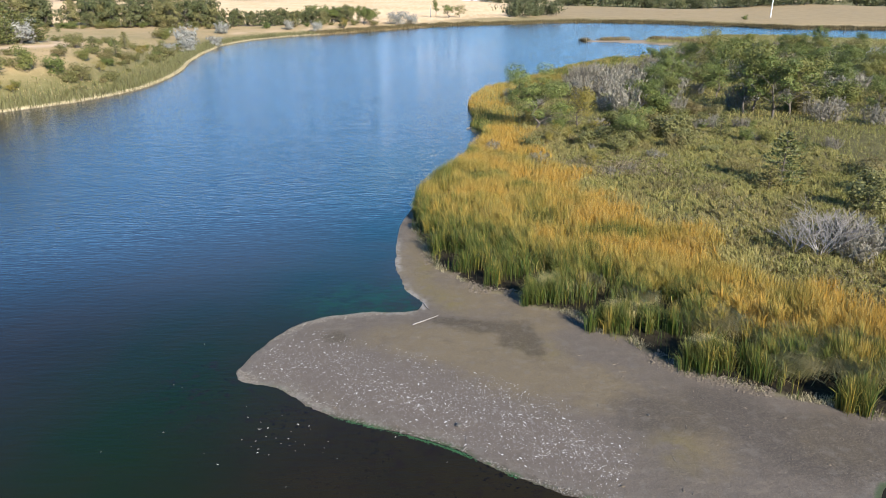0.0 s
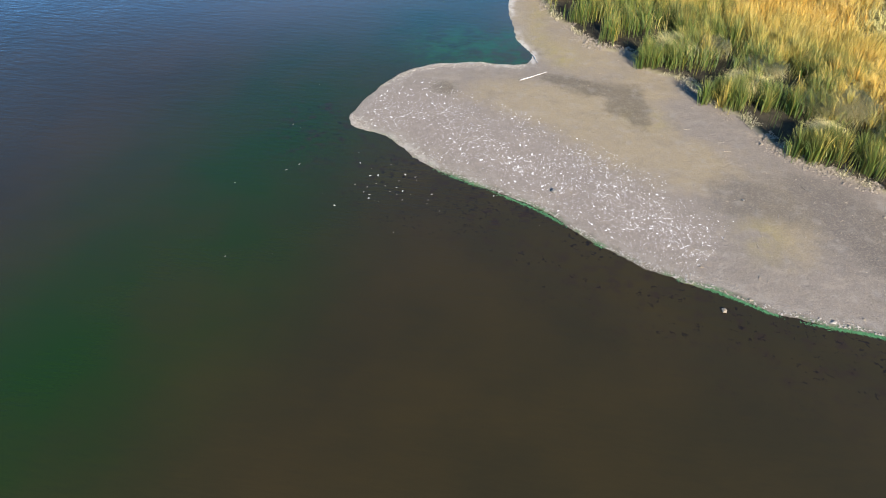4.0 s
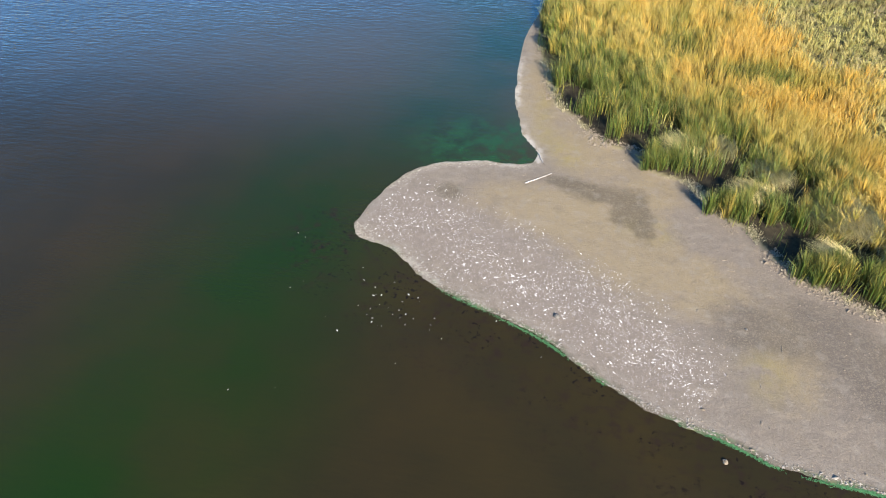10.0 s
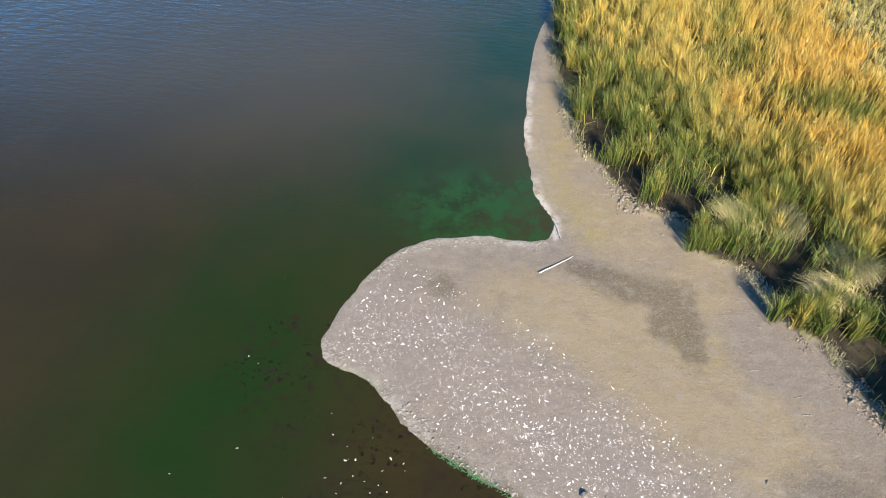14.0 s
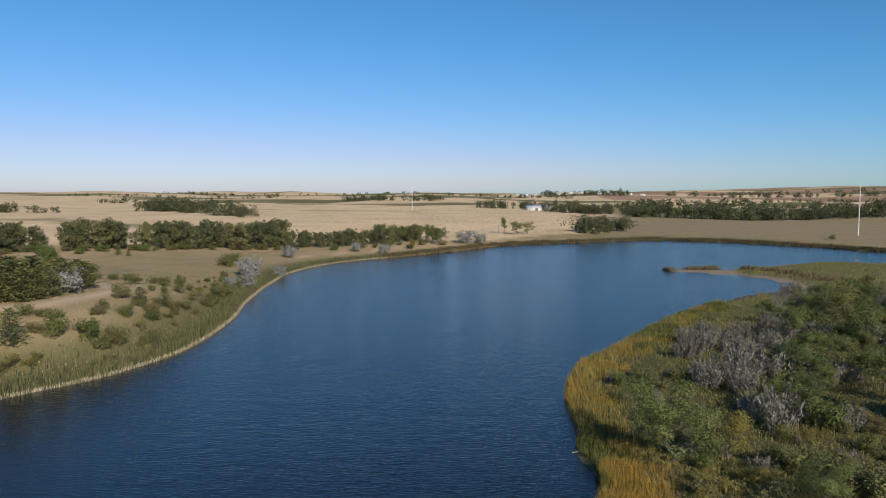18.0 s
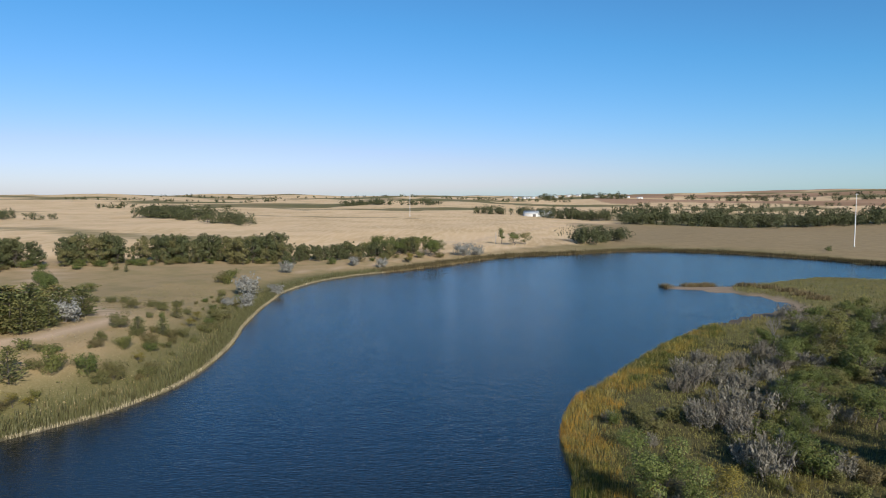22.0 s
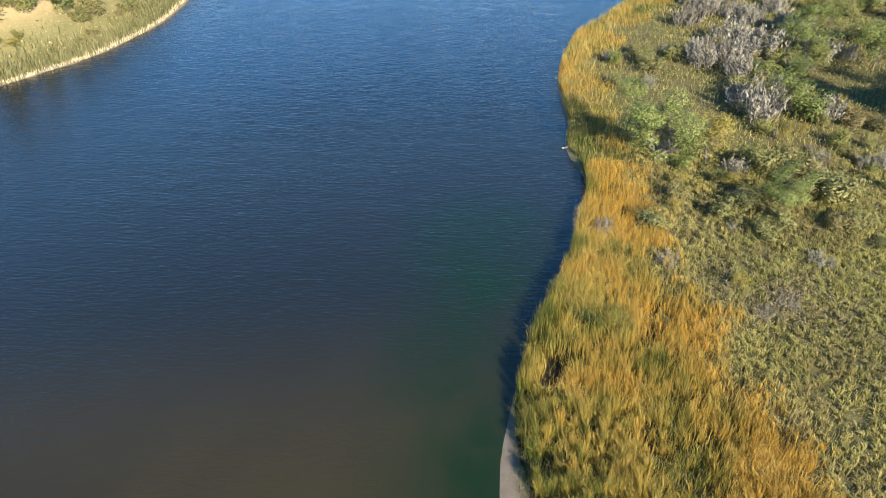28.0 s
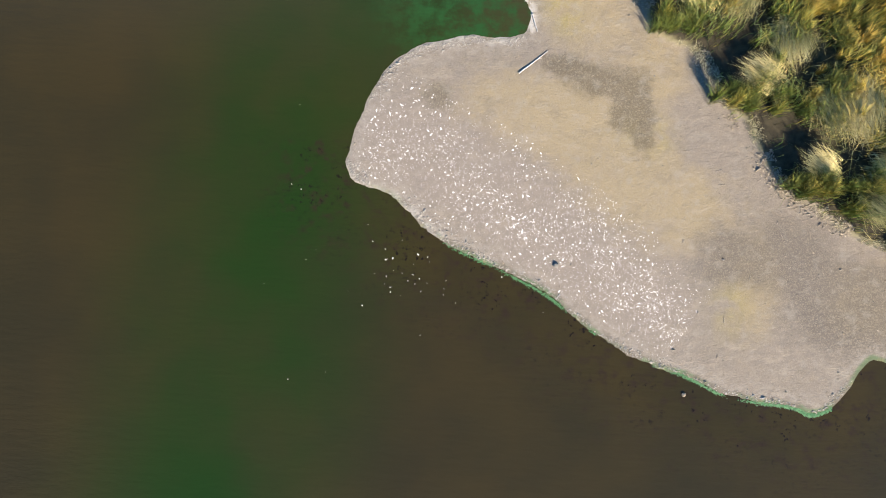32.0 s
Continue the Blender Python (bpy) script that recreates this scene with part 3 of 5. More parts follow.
tagged(new("water", mesh_of("water", np.stack([wx, wy, 0 * wx], 1), wq, WATER,
                            {"silty": silty, "near": smooth(190, 110, wy), "wind": 0.22 + 0.78 * smooth(8, 45, np.hypot((wx - 2) * 0.8, wy - 40) - 18) , "weed": smooth(15, 0, weed_at), "shoal": smooth(9, 2, ws) * (wy < 46),
                             "calm": smooth(72, 48, wy), "turbid": smooth(40, 78, wy + 0.3 * (wx + 10)) * smooth(170, 110, wy), "open": smooth(72, 108, wy - 0.2 * wx), "algae": smooth(6.5, 2, np.hypot((wx + 5.5) / 1.6, wy - 56.5))}, True)),
       "calm lake water, blue far off and brown over the shallows", "water", kind="structure")


def patchy(x, y, size, seed, octaves=2):
    """Uneven blotches between about -1 and 1, with no repeat."""
    x, y = np.asarray(x, float) / size, np.asarray(y, float) / size
    out, gain = 0.0, 1.0
    for k in range(octaves):
        i, j = np.floor(x), np.floor(y)
        u, v = x - i, y - j
        u, v = u * u * (3 - 2 * u), v * v * (3 - 2 * v)
        c = []
        for a, b in ((0, 0), (1, 0), (0, 1), (1, 1)):
            q = np.sin((i + a) * 127.1 + (j + b) * 311.7 + seed * 74.7 + k * 19.3) * 43758.5453
            c.append((q - np.floor(q)) * 2 - 1)
        out = out + gain * ((c[0] * (1 - u) + c[1] * u) * (1 - v) + (c[2] * (1 - u) + c[3] * u) * v)
        x, y, gain = x * 2.03 + 5.2, y * 2.03 + 1.7, gain * 0.5
    return out * 1.25


def survey(x, y):
    """As ground(), read off the finished sheet."""
    x, y = np.asarray(x, float), np.asarray(y, float)
    i, j = np.clip(np.searchsorted(xs, x) - 1, 0, len(xs) - 2), np.clip(np.searchsorted(ys, y) - 1, 0, len(ys) - 2)
    u, v = np.clip((x - xs[i]) / (xs[i + 1] - xs[i]), 0, 1), np.clip((y - ys[j]) / (ys[j + 1] - ys[j]), 0, 1)
    k = j * len(xs) + i
    return [(1 - u) * (1 - v) * a[k] + u * (1 - v) * a[k + 1] + (1 - u) * v * a[k + len(xs)] + u * v * a[k + len(xs) + 1] for a in (gz, gr, gs)] + [ge[k]]


# ---- blades: reeds and grasses ----
def blades(px, py, pz, height, width, lean, tone, rng, sway=1.0, bend=None):
    """One narrow bent leaf a place: five corners, a quad and a tip."""
    n = len(px)
    a = rng.uniform(0, 6.283, n)
    sx, sy = np.cos(a), np.sin(a)
    b = np.where(rng.uniform(0, 1, n) < 0.5 * sway, 2.1 + 2.4 * patchy(px, py, 1.1, 7) + rng.normal(0, 0.6, n), rng.uniform(0, 6.283, n))
    k = lean * (0.35 + 0.9 * np.clip(patchy(px, py, 4.5, 8) + 0.35, 0, 1.6)) * rng.uniform(0.4, 1.5, n) * height
    lx, ly = np.cos(b) * k, np.sin(b) * k
    if bend is not None:
        lx, ly = bend
        k = np.hypot(lx, ly)
    w = width * rng.uniform(0.7, 1.3, n) / 2
    hm = height * rng.uniform(0.5, 0.62, n)
    v = np.empty((n, 5, 3))
    for j, (f, h, s) in enumerate(((0, 0 * height, -1), (0, 0 * height, 1), (0.16, hm, 0.8), (0.16, hm, -0.8), (1.0, height / (1 + 0.9 * (k / height) ** 2), 0))):
        v[:, j, 0] = px + lx * f + sx * w * s
        v[:, j, 1] = py + ly * f + sy * w * s
        v[:, j, 2] = pz + h - 0.03
    i = np.arange(n)[:, None] * 5
    return v.reshape(-1, 3), [i + [0, 1, 2, 3], i + [3, 2, 4]], np.repeat(tone, 5)


def leaves(centres, size, rng, flat=0.5, aim=None, out=None, slim=0.55):
    """Small diamond leaves; flat tips them level; aim draws them along a direction each; out turns their faces outwards."""
    n = len(centres)
    d = rng.normal(size=(n, 3))
    if aim is not None:
        d = d * 0.35 + aim
    d /= np.linalg.norm(d, axis=1)[:, None]
    o = rng.normal(size=(n, 3)) * [1, 1, 1 - flat]
    if out is not None:
        o = np.cross(out + rng.normal(0, 0.45, (n, 3)), d)
    o -= (o * d).sum(1)[:, None] * d
    o /= np.linalg.norm(o, axis=1)[:, None] + 1e-6
    if out is not None and aim is None:
        face = out + rng.normal(0, 0.42, (n, 3)) + [0, 0, 0.2]
        face /= np.linalg.norm(face, axis=1)[:, None] + 1e-6
        d -= (d * face).sum(1)[:, None] * face
        d /= np.linalg.norm(d, axis=1)[:, None] + 1e-6
        o = np.cross(face, d)
    s = (size * rng.uniform(0.6, 1.4, n))[:, None]
    v = np.stack([centres - d * s, centres + o * s * slim, centres + d * s, centres - o * s * slim], 1)
    return v.reshape(-1, 3), np.arange(n)[:, None] * 4 + np.arange(4)


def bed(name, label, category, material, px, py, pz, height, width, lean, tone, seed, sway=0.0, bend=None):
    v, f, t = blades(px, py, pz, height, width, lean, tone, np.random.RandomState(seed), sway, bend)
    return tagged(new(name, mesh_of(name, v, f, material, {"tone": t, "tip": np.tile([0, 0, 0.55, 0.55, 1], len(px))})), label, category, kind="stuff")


def scatter(x0, x1, y0, y1, per, seed):
    r = np.random.RandomState(seed)
    n = int((x1 - x0) * (y1 - y0) * per)
    return r.uniform(x0, x1, n), r.uniform(y0, y1, n), r


def gold_at(x, y, r):
    """How ripe the cattails are: a golden band behind the green front."""
    inner = np.interp(y, [40, 70, 73, 79, 95], [8.5, 9, 6, 3.2, 1.5])
    outer = np.interp(y, [40, 50, 62, 67, 72, 78, 85, 90, 94, 104, 117, 130], [14, 16, 19, 20, 21.5, 25, 24.6, 21, 17, 12.7, 7.5, 6])
    e = 1.5 * patchy(x, y, 9, 31) + 1.2 * patchy(x, y, 3.5, 32)
    return 0.52 * smooth(inner - 4, inner + 2.5, r + e) + 0.4 * smooth(outer - 9, outer - 2, r + 1.5 * e), smooth(outer + 3.5, outer - 3, r + 1.5 * e)


# hollows in the reeds: x, y and half sizes
BAYS = ((7.2, 58.2, 2.3, 2.0), (12.3, 53.2, 2.6, 2.2), (17.4, 47.0, 2.7, 2.4), (26.0, 41.6, 2.3, 1.9), (19.5, 53.2, 2.7, 1.5), (21.9, 46.8, 2.3, 1.7), (3.4, 61.3, 1.25, 1.38), (9.0, 61.2, 1.12, 1.25), (14.6, 56.4, 1.5, 1.2), (24.6, 49.6, 1.5, 1.88), (0.8, 65.6, 1.12, 1.75), (-1.6, 71.5, 1.0, 1.75), (29.5, 39.3, 1.4, 1.4))

# cattails from the mud bar northwards along the shore
x, y, rng = scatter(-6, 50, 31, 132, 120, 41)
z, r, s, e = survey(x, y)
clump = (0.8 * patchy(x, y, 2.6, 33) + 0.7 * patchy(x, y, 0.9, 34)) * (1 - 0.6 * smooth(6, 11, r) * smooth(92, 84, y) - 0.6 * smooth(84, 92, y))
ripe, bedded = gold_at(x, y, r)
keep = e & (r > (0.15 + 0.55 * clump * smooth(3, 0, r)) * smooth(92, 80, y) - 0.12) & (rng.uniform(0, 1, len(x)) < bedded * (0.12 + 0.88 * smooth(-0.5, 0.5, clump)) * (1 - 0.72 * smooth(11, 7, r) * smooth(84, 72, y)))
gap = smooth(0.75, 1.05, patchy(x, y, 5.5, 35)) * smooth(1.5, 3.0, r) * smooth(9, 6, r)
for bx, by, ba, bb in BAYS:
    keep &= (((x - bx) / ba) ** 2 + ((y - by) / bb) ** 2 + 0.5 * patchy(x, y, 0.8, 64) > 1) | (rng.uniform(0, 1, len(x)) < 0.05)
keep &= rng.uniform(0, 1, len(x)) > gap * 0.93
x, y, z, r, ripe, clump = x[keep], y[keep], z[keep], r[keep], ripe[keep], clump[keep]
h = (2.1 + 0.5 * smooth(82, 96, y) * smooth(5, 0, r) + 0.46 * clump - 0.5 * ripe + rng.normal(0, 0.16, len(x))) * (0.55 + 0.45 * np.maximum(smooth(-0.3, 1.2, r), smooth(76, 84, y)))
tone = np.clip(ripe * (1 - 0.12 * smooth(84, 100, y)) + 0.05 * clump + 0.36 * patchy(x, y, 6, 36, 3) * smooth(0.2, 0.5, ripe) + 0.16 * patchy(x, y, 2.2, 65), 0, 1)
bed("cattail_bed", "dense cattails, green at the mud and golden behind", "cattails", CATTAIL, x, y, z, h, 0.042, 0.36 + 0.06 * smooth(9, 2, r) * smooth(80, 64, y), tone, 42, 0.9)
rng = np.random.RandomState(60)
k = rng.uniform(0, 1, len(x)) < 0.4 * smooth(0.25, 0.6, tone)
tips = np.stack([x[k], y[k], z[k] + h[k] * rng.uniform(0.7, 1.06, k.sum())], 1) + rng.normal(0, 0.16, (k.sum(), 3))
v, f = leaves(tips, 0.075, rng, 0.0, rng.normal(0, 0.5, (k.sum(), 3)) + [0.1, 0.2, 0.7], None, 0.24)
tagged(new("reed_plumes", mesh_of("reed_plumes", v, f, PLUME)), "ripe tawny seed plumes over the cattails", "reeds", kind="stuff")


def tussocks(cx, cy, per, spread, tall, seed, label, width, base_tone, name="cattail_tussocks", category="cattails", material=None):
    """Fountains of leaves: each clump's blades rise together and bow outwards."""
    rng = np.random.RandomState(seed)
    n = len(cx)
    size = rng.uniform(0.6, 1.25, n)
    k = np.repeat(np.arange(n), per)
    a, q = rng.uniform(0, 6.283, len(k)), np.abs(rng.normal(0, 0.55, len(k)))
    x, y = cx[k] + np.cos(a) * q * spread * size[k] * 0.55, cy[k] + np.sin(a) * q * spread * size[k] * 0.55
    z = survey(x, y)[0]
    h = tall * (0.55 + 0.45 * size[k]) * (1.05 - 0.22 * np.clip(q, 0, 2)) * rng.uniform(0.72, 1.12, len(k))
    side = rng.uniform(-0.5, 0.5, n)
    out = spread * (0.25 + 0.8 * q) * rng.uniform(0.5, 1.4, len(k))
    bend = (np.cos(a) * out + np.cos(2.3 + side[k]) * 0.3, np.sin(a) * out + np.sin(2.3 + side[k]) * 0.3)
    tone = np.clip(base_tone[k] + (rng.normal(0, 0.12, n) + 0.3 * (rng.uniform(0, 1, n) < 0.16))[k], 0, 1)
    return bed(name, label, category, material or CATTAIL, x, y, z, h, width, 0.3, tone, seed + 1, 0.0, bend)


x, y, rng = scatter(-5, 34, 34, 84, 0.85, 90)
z, r, s, e = survey(x, y)
keep = e & (r > 0.45) & (r < 11)
for bx, by, ba, bb in BAYS:
    keep &= ((x - bx) / (ba + 0.5)) ** 2 + ((y - by) / (bb + 0.5)) ** 2 > 1
x, y, r = x[keep], y[keep], r[keep]
for bx, by, ba, bb in BAYS[:6]:
    x, y = np.append(x, bx + 1.1 + rng.normal(0, 0.7, 9)), np.append(y, by - bb - 0.35 + rng.normal(0, 0.4, 9))
r = survey(x, y)[1]
ripe = gold_at(x, y, r)[0]
tussocks(x, y, 135, 0.72, 2.3, 91, "lush green cattail clumps bowing over the mud", 0.042, ripe * 0.8)
x, y, rng = scatter(-3, 48, 38, 130, 0.75, 93)
z, r, s, e = survey(x, y)
ripe, bedded = gold_at(x, y, r)
keep = e & (r > 6) & (rng.uniform(0, 1, len(x)) < bedded)
tussocks(x[keep], y[keep], 42, 0.5, 1.75, 94, "ripe golden cattail clumps", 0.045, (ripe + 0.22 * patchy(x, y, 6, 36, 3))[keep])
rng = np.random.RandomState(96)
k = rng.randint(0, len(REEDS) // 2 + 12, 9000)
x, y = (REEDS[k] + (REEDS[k + 1] - REEDS[k]) * rng.uniform(0, 1, (9000, 1)) + rng.normal(0, 0.3, (9000, 2))).T
z, r, s, e = survey(x, y)
keep = (r > -0.35) & (r < 0.7) & (patchy(x, y, 1.6, 66) > 0.15)
bed("reed_litter", "pale broken reed stubs at the edge of the mud", "reeds", FRINGE, x[keep], y[keep], z[keep], rng.uniform(0.1, 0.45, keep.sum()), 0.022, 1.3, np.full(keep.sum(), 0.7), 67)

# swathes of cattail laid over by the wind
rng = np.random.RandomState(98)
px, py, lx, ly = [], [], [], []
for cx, cy, wide, long, turn in ((20.5, 50.6, 1.5, 1.6, -1.3), (22.6, 50.8, 1.2, 1.8, -1.5), (24.8, 45.2, 1.4, 2.2, -1.2), (26.5, 47.2, 1.3, 1.9, -1.4), (20.2, 45.4, 0.9, 1.0, 2.4), (23.8, 43.4, 1.2, 1.0, -0.9),
                                 (15.6, 52.0, 1.2, 1.0, 2.6), (17.0, 55.6, 1.3, 1.2, -1.2), (10.3, 57.6, 1.2, 0.9, 2.5), (28.6, 43.0, 1.4, 1.4, -1.1), (13.4, 58.6, 1.1, 1.2, -1.4), (30.5, 47.0, 1.5, 1.6, -1.3)):
    n = int(950 * wide * long)
    q = turn + 0.35 * rng.normal(0, 1) + rng.normal(0, 0.22, n)
    px.append(cx + rng.normal(0, 0.5, n) * wide), py.append(cy + rng.normal(0, 0.5, n) * long)
    k = rng.uniform(1.0, 2.0, n)
    lx.append(np.cos(q) * k), ly.append(np.sin(q) * k)
px, py, lx, ly = map(np.concatenate, (px, py, lx, ly))
bed("lodged_cattails", "pale swathes of cattail laid over by wind", "cattails", LODGED, px, py, survey(px, py)[0] + 0.35, rng.uniform(1.2, 1.9, len(px)), 0.046, 0.5, np.clip(0.5 + 0.35 * patchy(px, py, 2.0, 99), 0, 1), 97, 0.0, (lx, ly))

# meadow behind the cattails
x, y, rng = scatter(6, 64, 42, 138, 1.9, 86)
z, r, s, e = survey(x, y)
keep = e & (r > 6) & (gold_at(x, y, r)[1] < 0.5) & (x + rng.uniform(0, 8, len(x)) < 0.66 * y + 14)
x, y, r = x[keep], y[keep], r[keep]
tussocks(x, y, 22, 0.62, 0.9, 87, "bushy tufts of olive marsh grass", 0.075, np.clip(0.3 + 0.3 * patchy(x, y, 12, 88) + 0.4 * gold_at(x, y, r - 5)[1], 0, 1), "meadow_tufts", "grass", MEADOW)
x, y, rng = scatter(2, 90, 36, 140, 13, 43)
z, r, s, e = survey(x, y)
ripe, bedded = gold_at(x, y, r)
keep = e & (rng.uniform(0, 1, len(x)) < 1 - 0.8 * bedded) & (r > 4) & (x + rng.uniform(0, 14, len(x)) < 0.66 * y + 36)
x, y, z = x[keep], y[keep], z[keep]
c = patchy(x, y, 7, 37) + 0.5 * patchy(x, y, 2.5, 38)
warm = gold_at(x, y, survey(x, y)[1] - 4.5)[1]
keep = (x < 58) | (rng.uniform(0, 1, len(x)) < 0.5)
x, y, z, c, warm = x[keep], y[keep], z[keep], c[keep], warm[keep]
fine = patchy(x, y, 1.0, 85)
keep = rng.uniform(0, 1, len(x)) < 0.3 + 0.7 * smooth(-0.5, 0.4, fine)
x, y, z, c, warm, fine = x[keep], y[keep], z[keep], c[keep], warm[keep], fine[keep]
h = np.clip(0.66 + 0.5 * warm + 0.22 * fine + 0.16 * c + rng.normal(0, 0.12, len(x)), 0.2, 1.5)
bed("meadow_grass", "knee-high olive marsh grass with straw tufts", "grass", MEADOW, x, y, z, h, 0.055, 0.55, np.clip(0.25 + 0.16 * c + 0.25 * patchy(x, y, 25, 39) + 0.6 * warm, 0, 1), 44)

def herbs(name, label, x, y, z, low, high, size, seed, mat=HERB):
    r = np.random.RandomState(seed)
    v, f = leaves(np.stack([x, y, z + r.uniform(low, high, len(x)) * (1 + 0.5 * patchy(x, y, 1.7, 68))], 1), size, r, 0.6)
    return tagged(new(name, mesh_of(name, v, f, mat)), label, "herbs", kind="stuff")


x, y, rng = scatter(6, 62, 46, 134, 16, 81)
z, r, s, e = survey(x, y)
keep = e & (r > 6) & (gold_at(x, y, r)[1] < 0.6) & (patchy(x, y, 9, 82) + 0.7 * patchy(x, y, 1.6, 83) + 0.5 * gold_at(x, y, r - 7)[1] > 0.75)
herbs("brown_weeds", "brown gone-over weeds in patches of the meadow", x[keep], y[keep], z[keep], 0.3, 1.15, 0.085, 84, BROWN_HERB)
x, y = rng.normal(26.5, 4.2, 5200), rng.normal(101, 3.4, 5200)
z, r, s, e = survey(x, y)
keep = patchy(x, y, 1.3, 104) > -0.35
herbs("brown_weeds", "lilac-brown weeds in a withered patch", x[keep], y[keep], z[keep], 0.35, 1.25, 0.1, 105, BROWN_HERB)
# rougher marsh farther north, out to the sand spit
x, y, rng = scatter(2, 90, 36, 140, 9, 69)
z, r, s, e = survey(x, y)
ripe, bedded = gold_at(x, y, r)
keep = e & (x + rng.uniform(0, 14, len(x)) < 0.66 * y + 36) & (rng.uniform(0, 1, len(x)) < 1 - 0.9 * bedded) & (r > 4) & (patchy(x, y, 0.8, 70) > -0.3)
herbs("marsh_herbs", "pale olive leafy herbs of the wet meadow", x[keep], y[keep], z[keep], 0.12, 0.75, 0.095, 71)
x, y, rng = scatter(4, 150, 126, 300, 6.5, 74)
z, r, s, e = survey(x, y)
keep = e & (r > 0.3) & (x < 0.66 * y + 8) & (patchy(x, y, 2.0, 75) > -0.3)
herbs("marsh_herbs", "olive undergrowth of the far marsh", x[keep], y[keep], z[keep], 0.15, 0.9, 0.14, 76)
x, y, rng = scatter(4, 240, 126, 432, 3.0, 45)
z, r, s, e = survey(x, y)
keep = e & (r > 0.2) & (s > 0.3) & (x < 0.66 * y + 8) & (rng.uniform(0, 1, len(x)) < 1.1 - 0.6 * smooth(180, 320, y))
x, y, z, r = x[keep], y[keep], z[keep], r[keep]
c = patchy(x, y, 14, 40) + 0.5 * patchy(x, y, 5, 41)
edge = smooth(10, 2, r)
h = np.clip(0.85 + 0.9 * edge + 0.25 * c + rng.normal(0, 0.15, len(x)), 0.3, 2.4)
tone = np.clip(0.4 + 0.35 * c + 0.4 * edge * smooth(1, -0.4, c) - 0.3 * smooth(300, 360, y), 0, 1)
bed("marsh_grass", "tall marsh grass and ripe reeds along the lake", "grass", MEADOW, x, y, z, h, 0.075 + 0.06 * smooth(160, 300, y), 0.5, np.clip(tone * 0.85 + 0.14, 0, 1), 46)
x, y, rng = scatter(3, 70, 128, 300, 17, 47)
z, r, s, e = survey(x, y)
keep = e & (r > 0) & (rng.uniform(0, 1, len(x)) < smooth(11, 2, r + 3 * patchy(x, y, 7, 48)))
x, y, z, r = x[keep], y[keep], z[keep], r[keep]
tone = np.clip(0.3 + 0.3 * patchy(x, y, 18, 49) + 0.4 * patchy(x, y, 4, 47) + 0.35 * smooth(28, 10, np.hypot(x - 12, y - 178)), 0, 1)
bed("cattail_bed", "russet and green cattails along the point", "cattails", CATTAIL, x, y, z, 1.55 + 0.35 * patchy(x, y, 4, 46) + rng.normal(0, 0.25, len(x)), 0.05, 0.45, tone, 50)

rng = np.random.RandomState(58)
n = 4200
k = rng.randint(0, 8, n)
x, y = np.array([(74, 389.5), (90, 394), (97, 396), (116, 392), (124, 385), (129, 374), (131, 362), (133, 350)])[k].T + rng.normal(0, 1, (2, n)) * np.array([[2.6], [1.6]])
z, r, s, e = survey(x, y)
keep = s > 0.2
bed("reed_tuft", "tufts of tawny reeds on the sand spit", "reeds", FAR_REED, x[keep], y[keep], z[keep], rng.uniform(1.0, 2.6, keep.sum()), 0.2, 0.3, rng.uniform(0.25, 0.8, keep.sum()), 59)

# reed fringe along the west and far shores, pale at the foot
line = np.vstack([spline(FAR_SHORE, 10), spline(WEST_SHORE[:12], 10)])
seg = np.diff(line, axis=0)
length = np.hypot(*seg.T)
rng = np.random.RandomState(51)
n = 60000
pick = rng.choice(len(seg), n, p=length / length.sum())
u = rng.uniform(0, 1, n)
nrm = np.stack([-seg[:, 1], seg[:, 0]], 1) / length[:, None]
out = np.abs(rng.normal(0, 1, n)) ** 1.2 * 3.1
pts = line[pick] + seg[pick] * u[:, None] - nrm[pick] * out[:, None]
x, y = pts.T
z, r, s, e = survey(x, y)
pts2 = np.where((s < 0)[:, None], line[pick] + seg[pick] * u[:, None] + nrm[pick] * out[:, None], pts)
x, y = pts2.T
z, r, s, e = survey(x, y)
far = smooth(300, 520, y)
keep = (s > -0.4) & ~e
tone = np.clip(smooth(1.5, 0.5, s) * (1 - 0.75 * smooth(380, 560, y)) + 0.25 * patchy(x, y, 15, 52) + 0.1 * far, 0, 1)
h = 1.05 + 0.85 * smooth(0.3, 2.5, s) + 0.5 * far + 0.5 * patchy(x, y, 9, 53) * far + rng.normal(0, 0.15, n)
tone = np.where(s < 0.9, np.maximum(tone, 0.85 * (1 - far)), tone * 0.35)
h = np.where(s < 0.9, h * 0.7, h)
for mat, label, mask, wide in ((FRINGE, "pale-footed green reeds in a ribbon along the bank", keep & (y < 440), 0.13), (FAR_REED, "brown reeds in a ribbon along the far bank", keep & (y >= 440), 0.34)):
    bed("reed_fringe", label, "reeds", mat, x[mask], y[mask], np.maximum(z[mask], 0), h[mask], wide, 0.25, tone[mask], 54)

x, y, rng = scatter(-132, -84, 158, 345, 1.6, 78)
z, r, s, e = survey(x, y)
keep = ~e & (s > 2) & (s < 15) & (patchy(x, y, 5, 79) + 0.6 * smooth(12, 3, s) > 0.35)
herbs("bank_herbs", "yellow-olive weeds along the foot of the bank", x[keep], y[keep], z[keep], 0.1, 0.8, 0.19, 80)

# dry grass on the west bank
x, y, rng = scatter(-170, -82, 150, 360, 1.1, 55)
z, r, s, e = survey(x, y)
keep = ~e & (s > 3) & (away(x, y, DIRT_ROAD) > 3)
x, y, z, s = x[keep], y[keep], z[keep], s[keep]
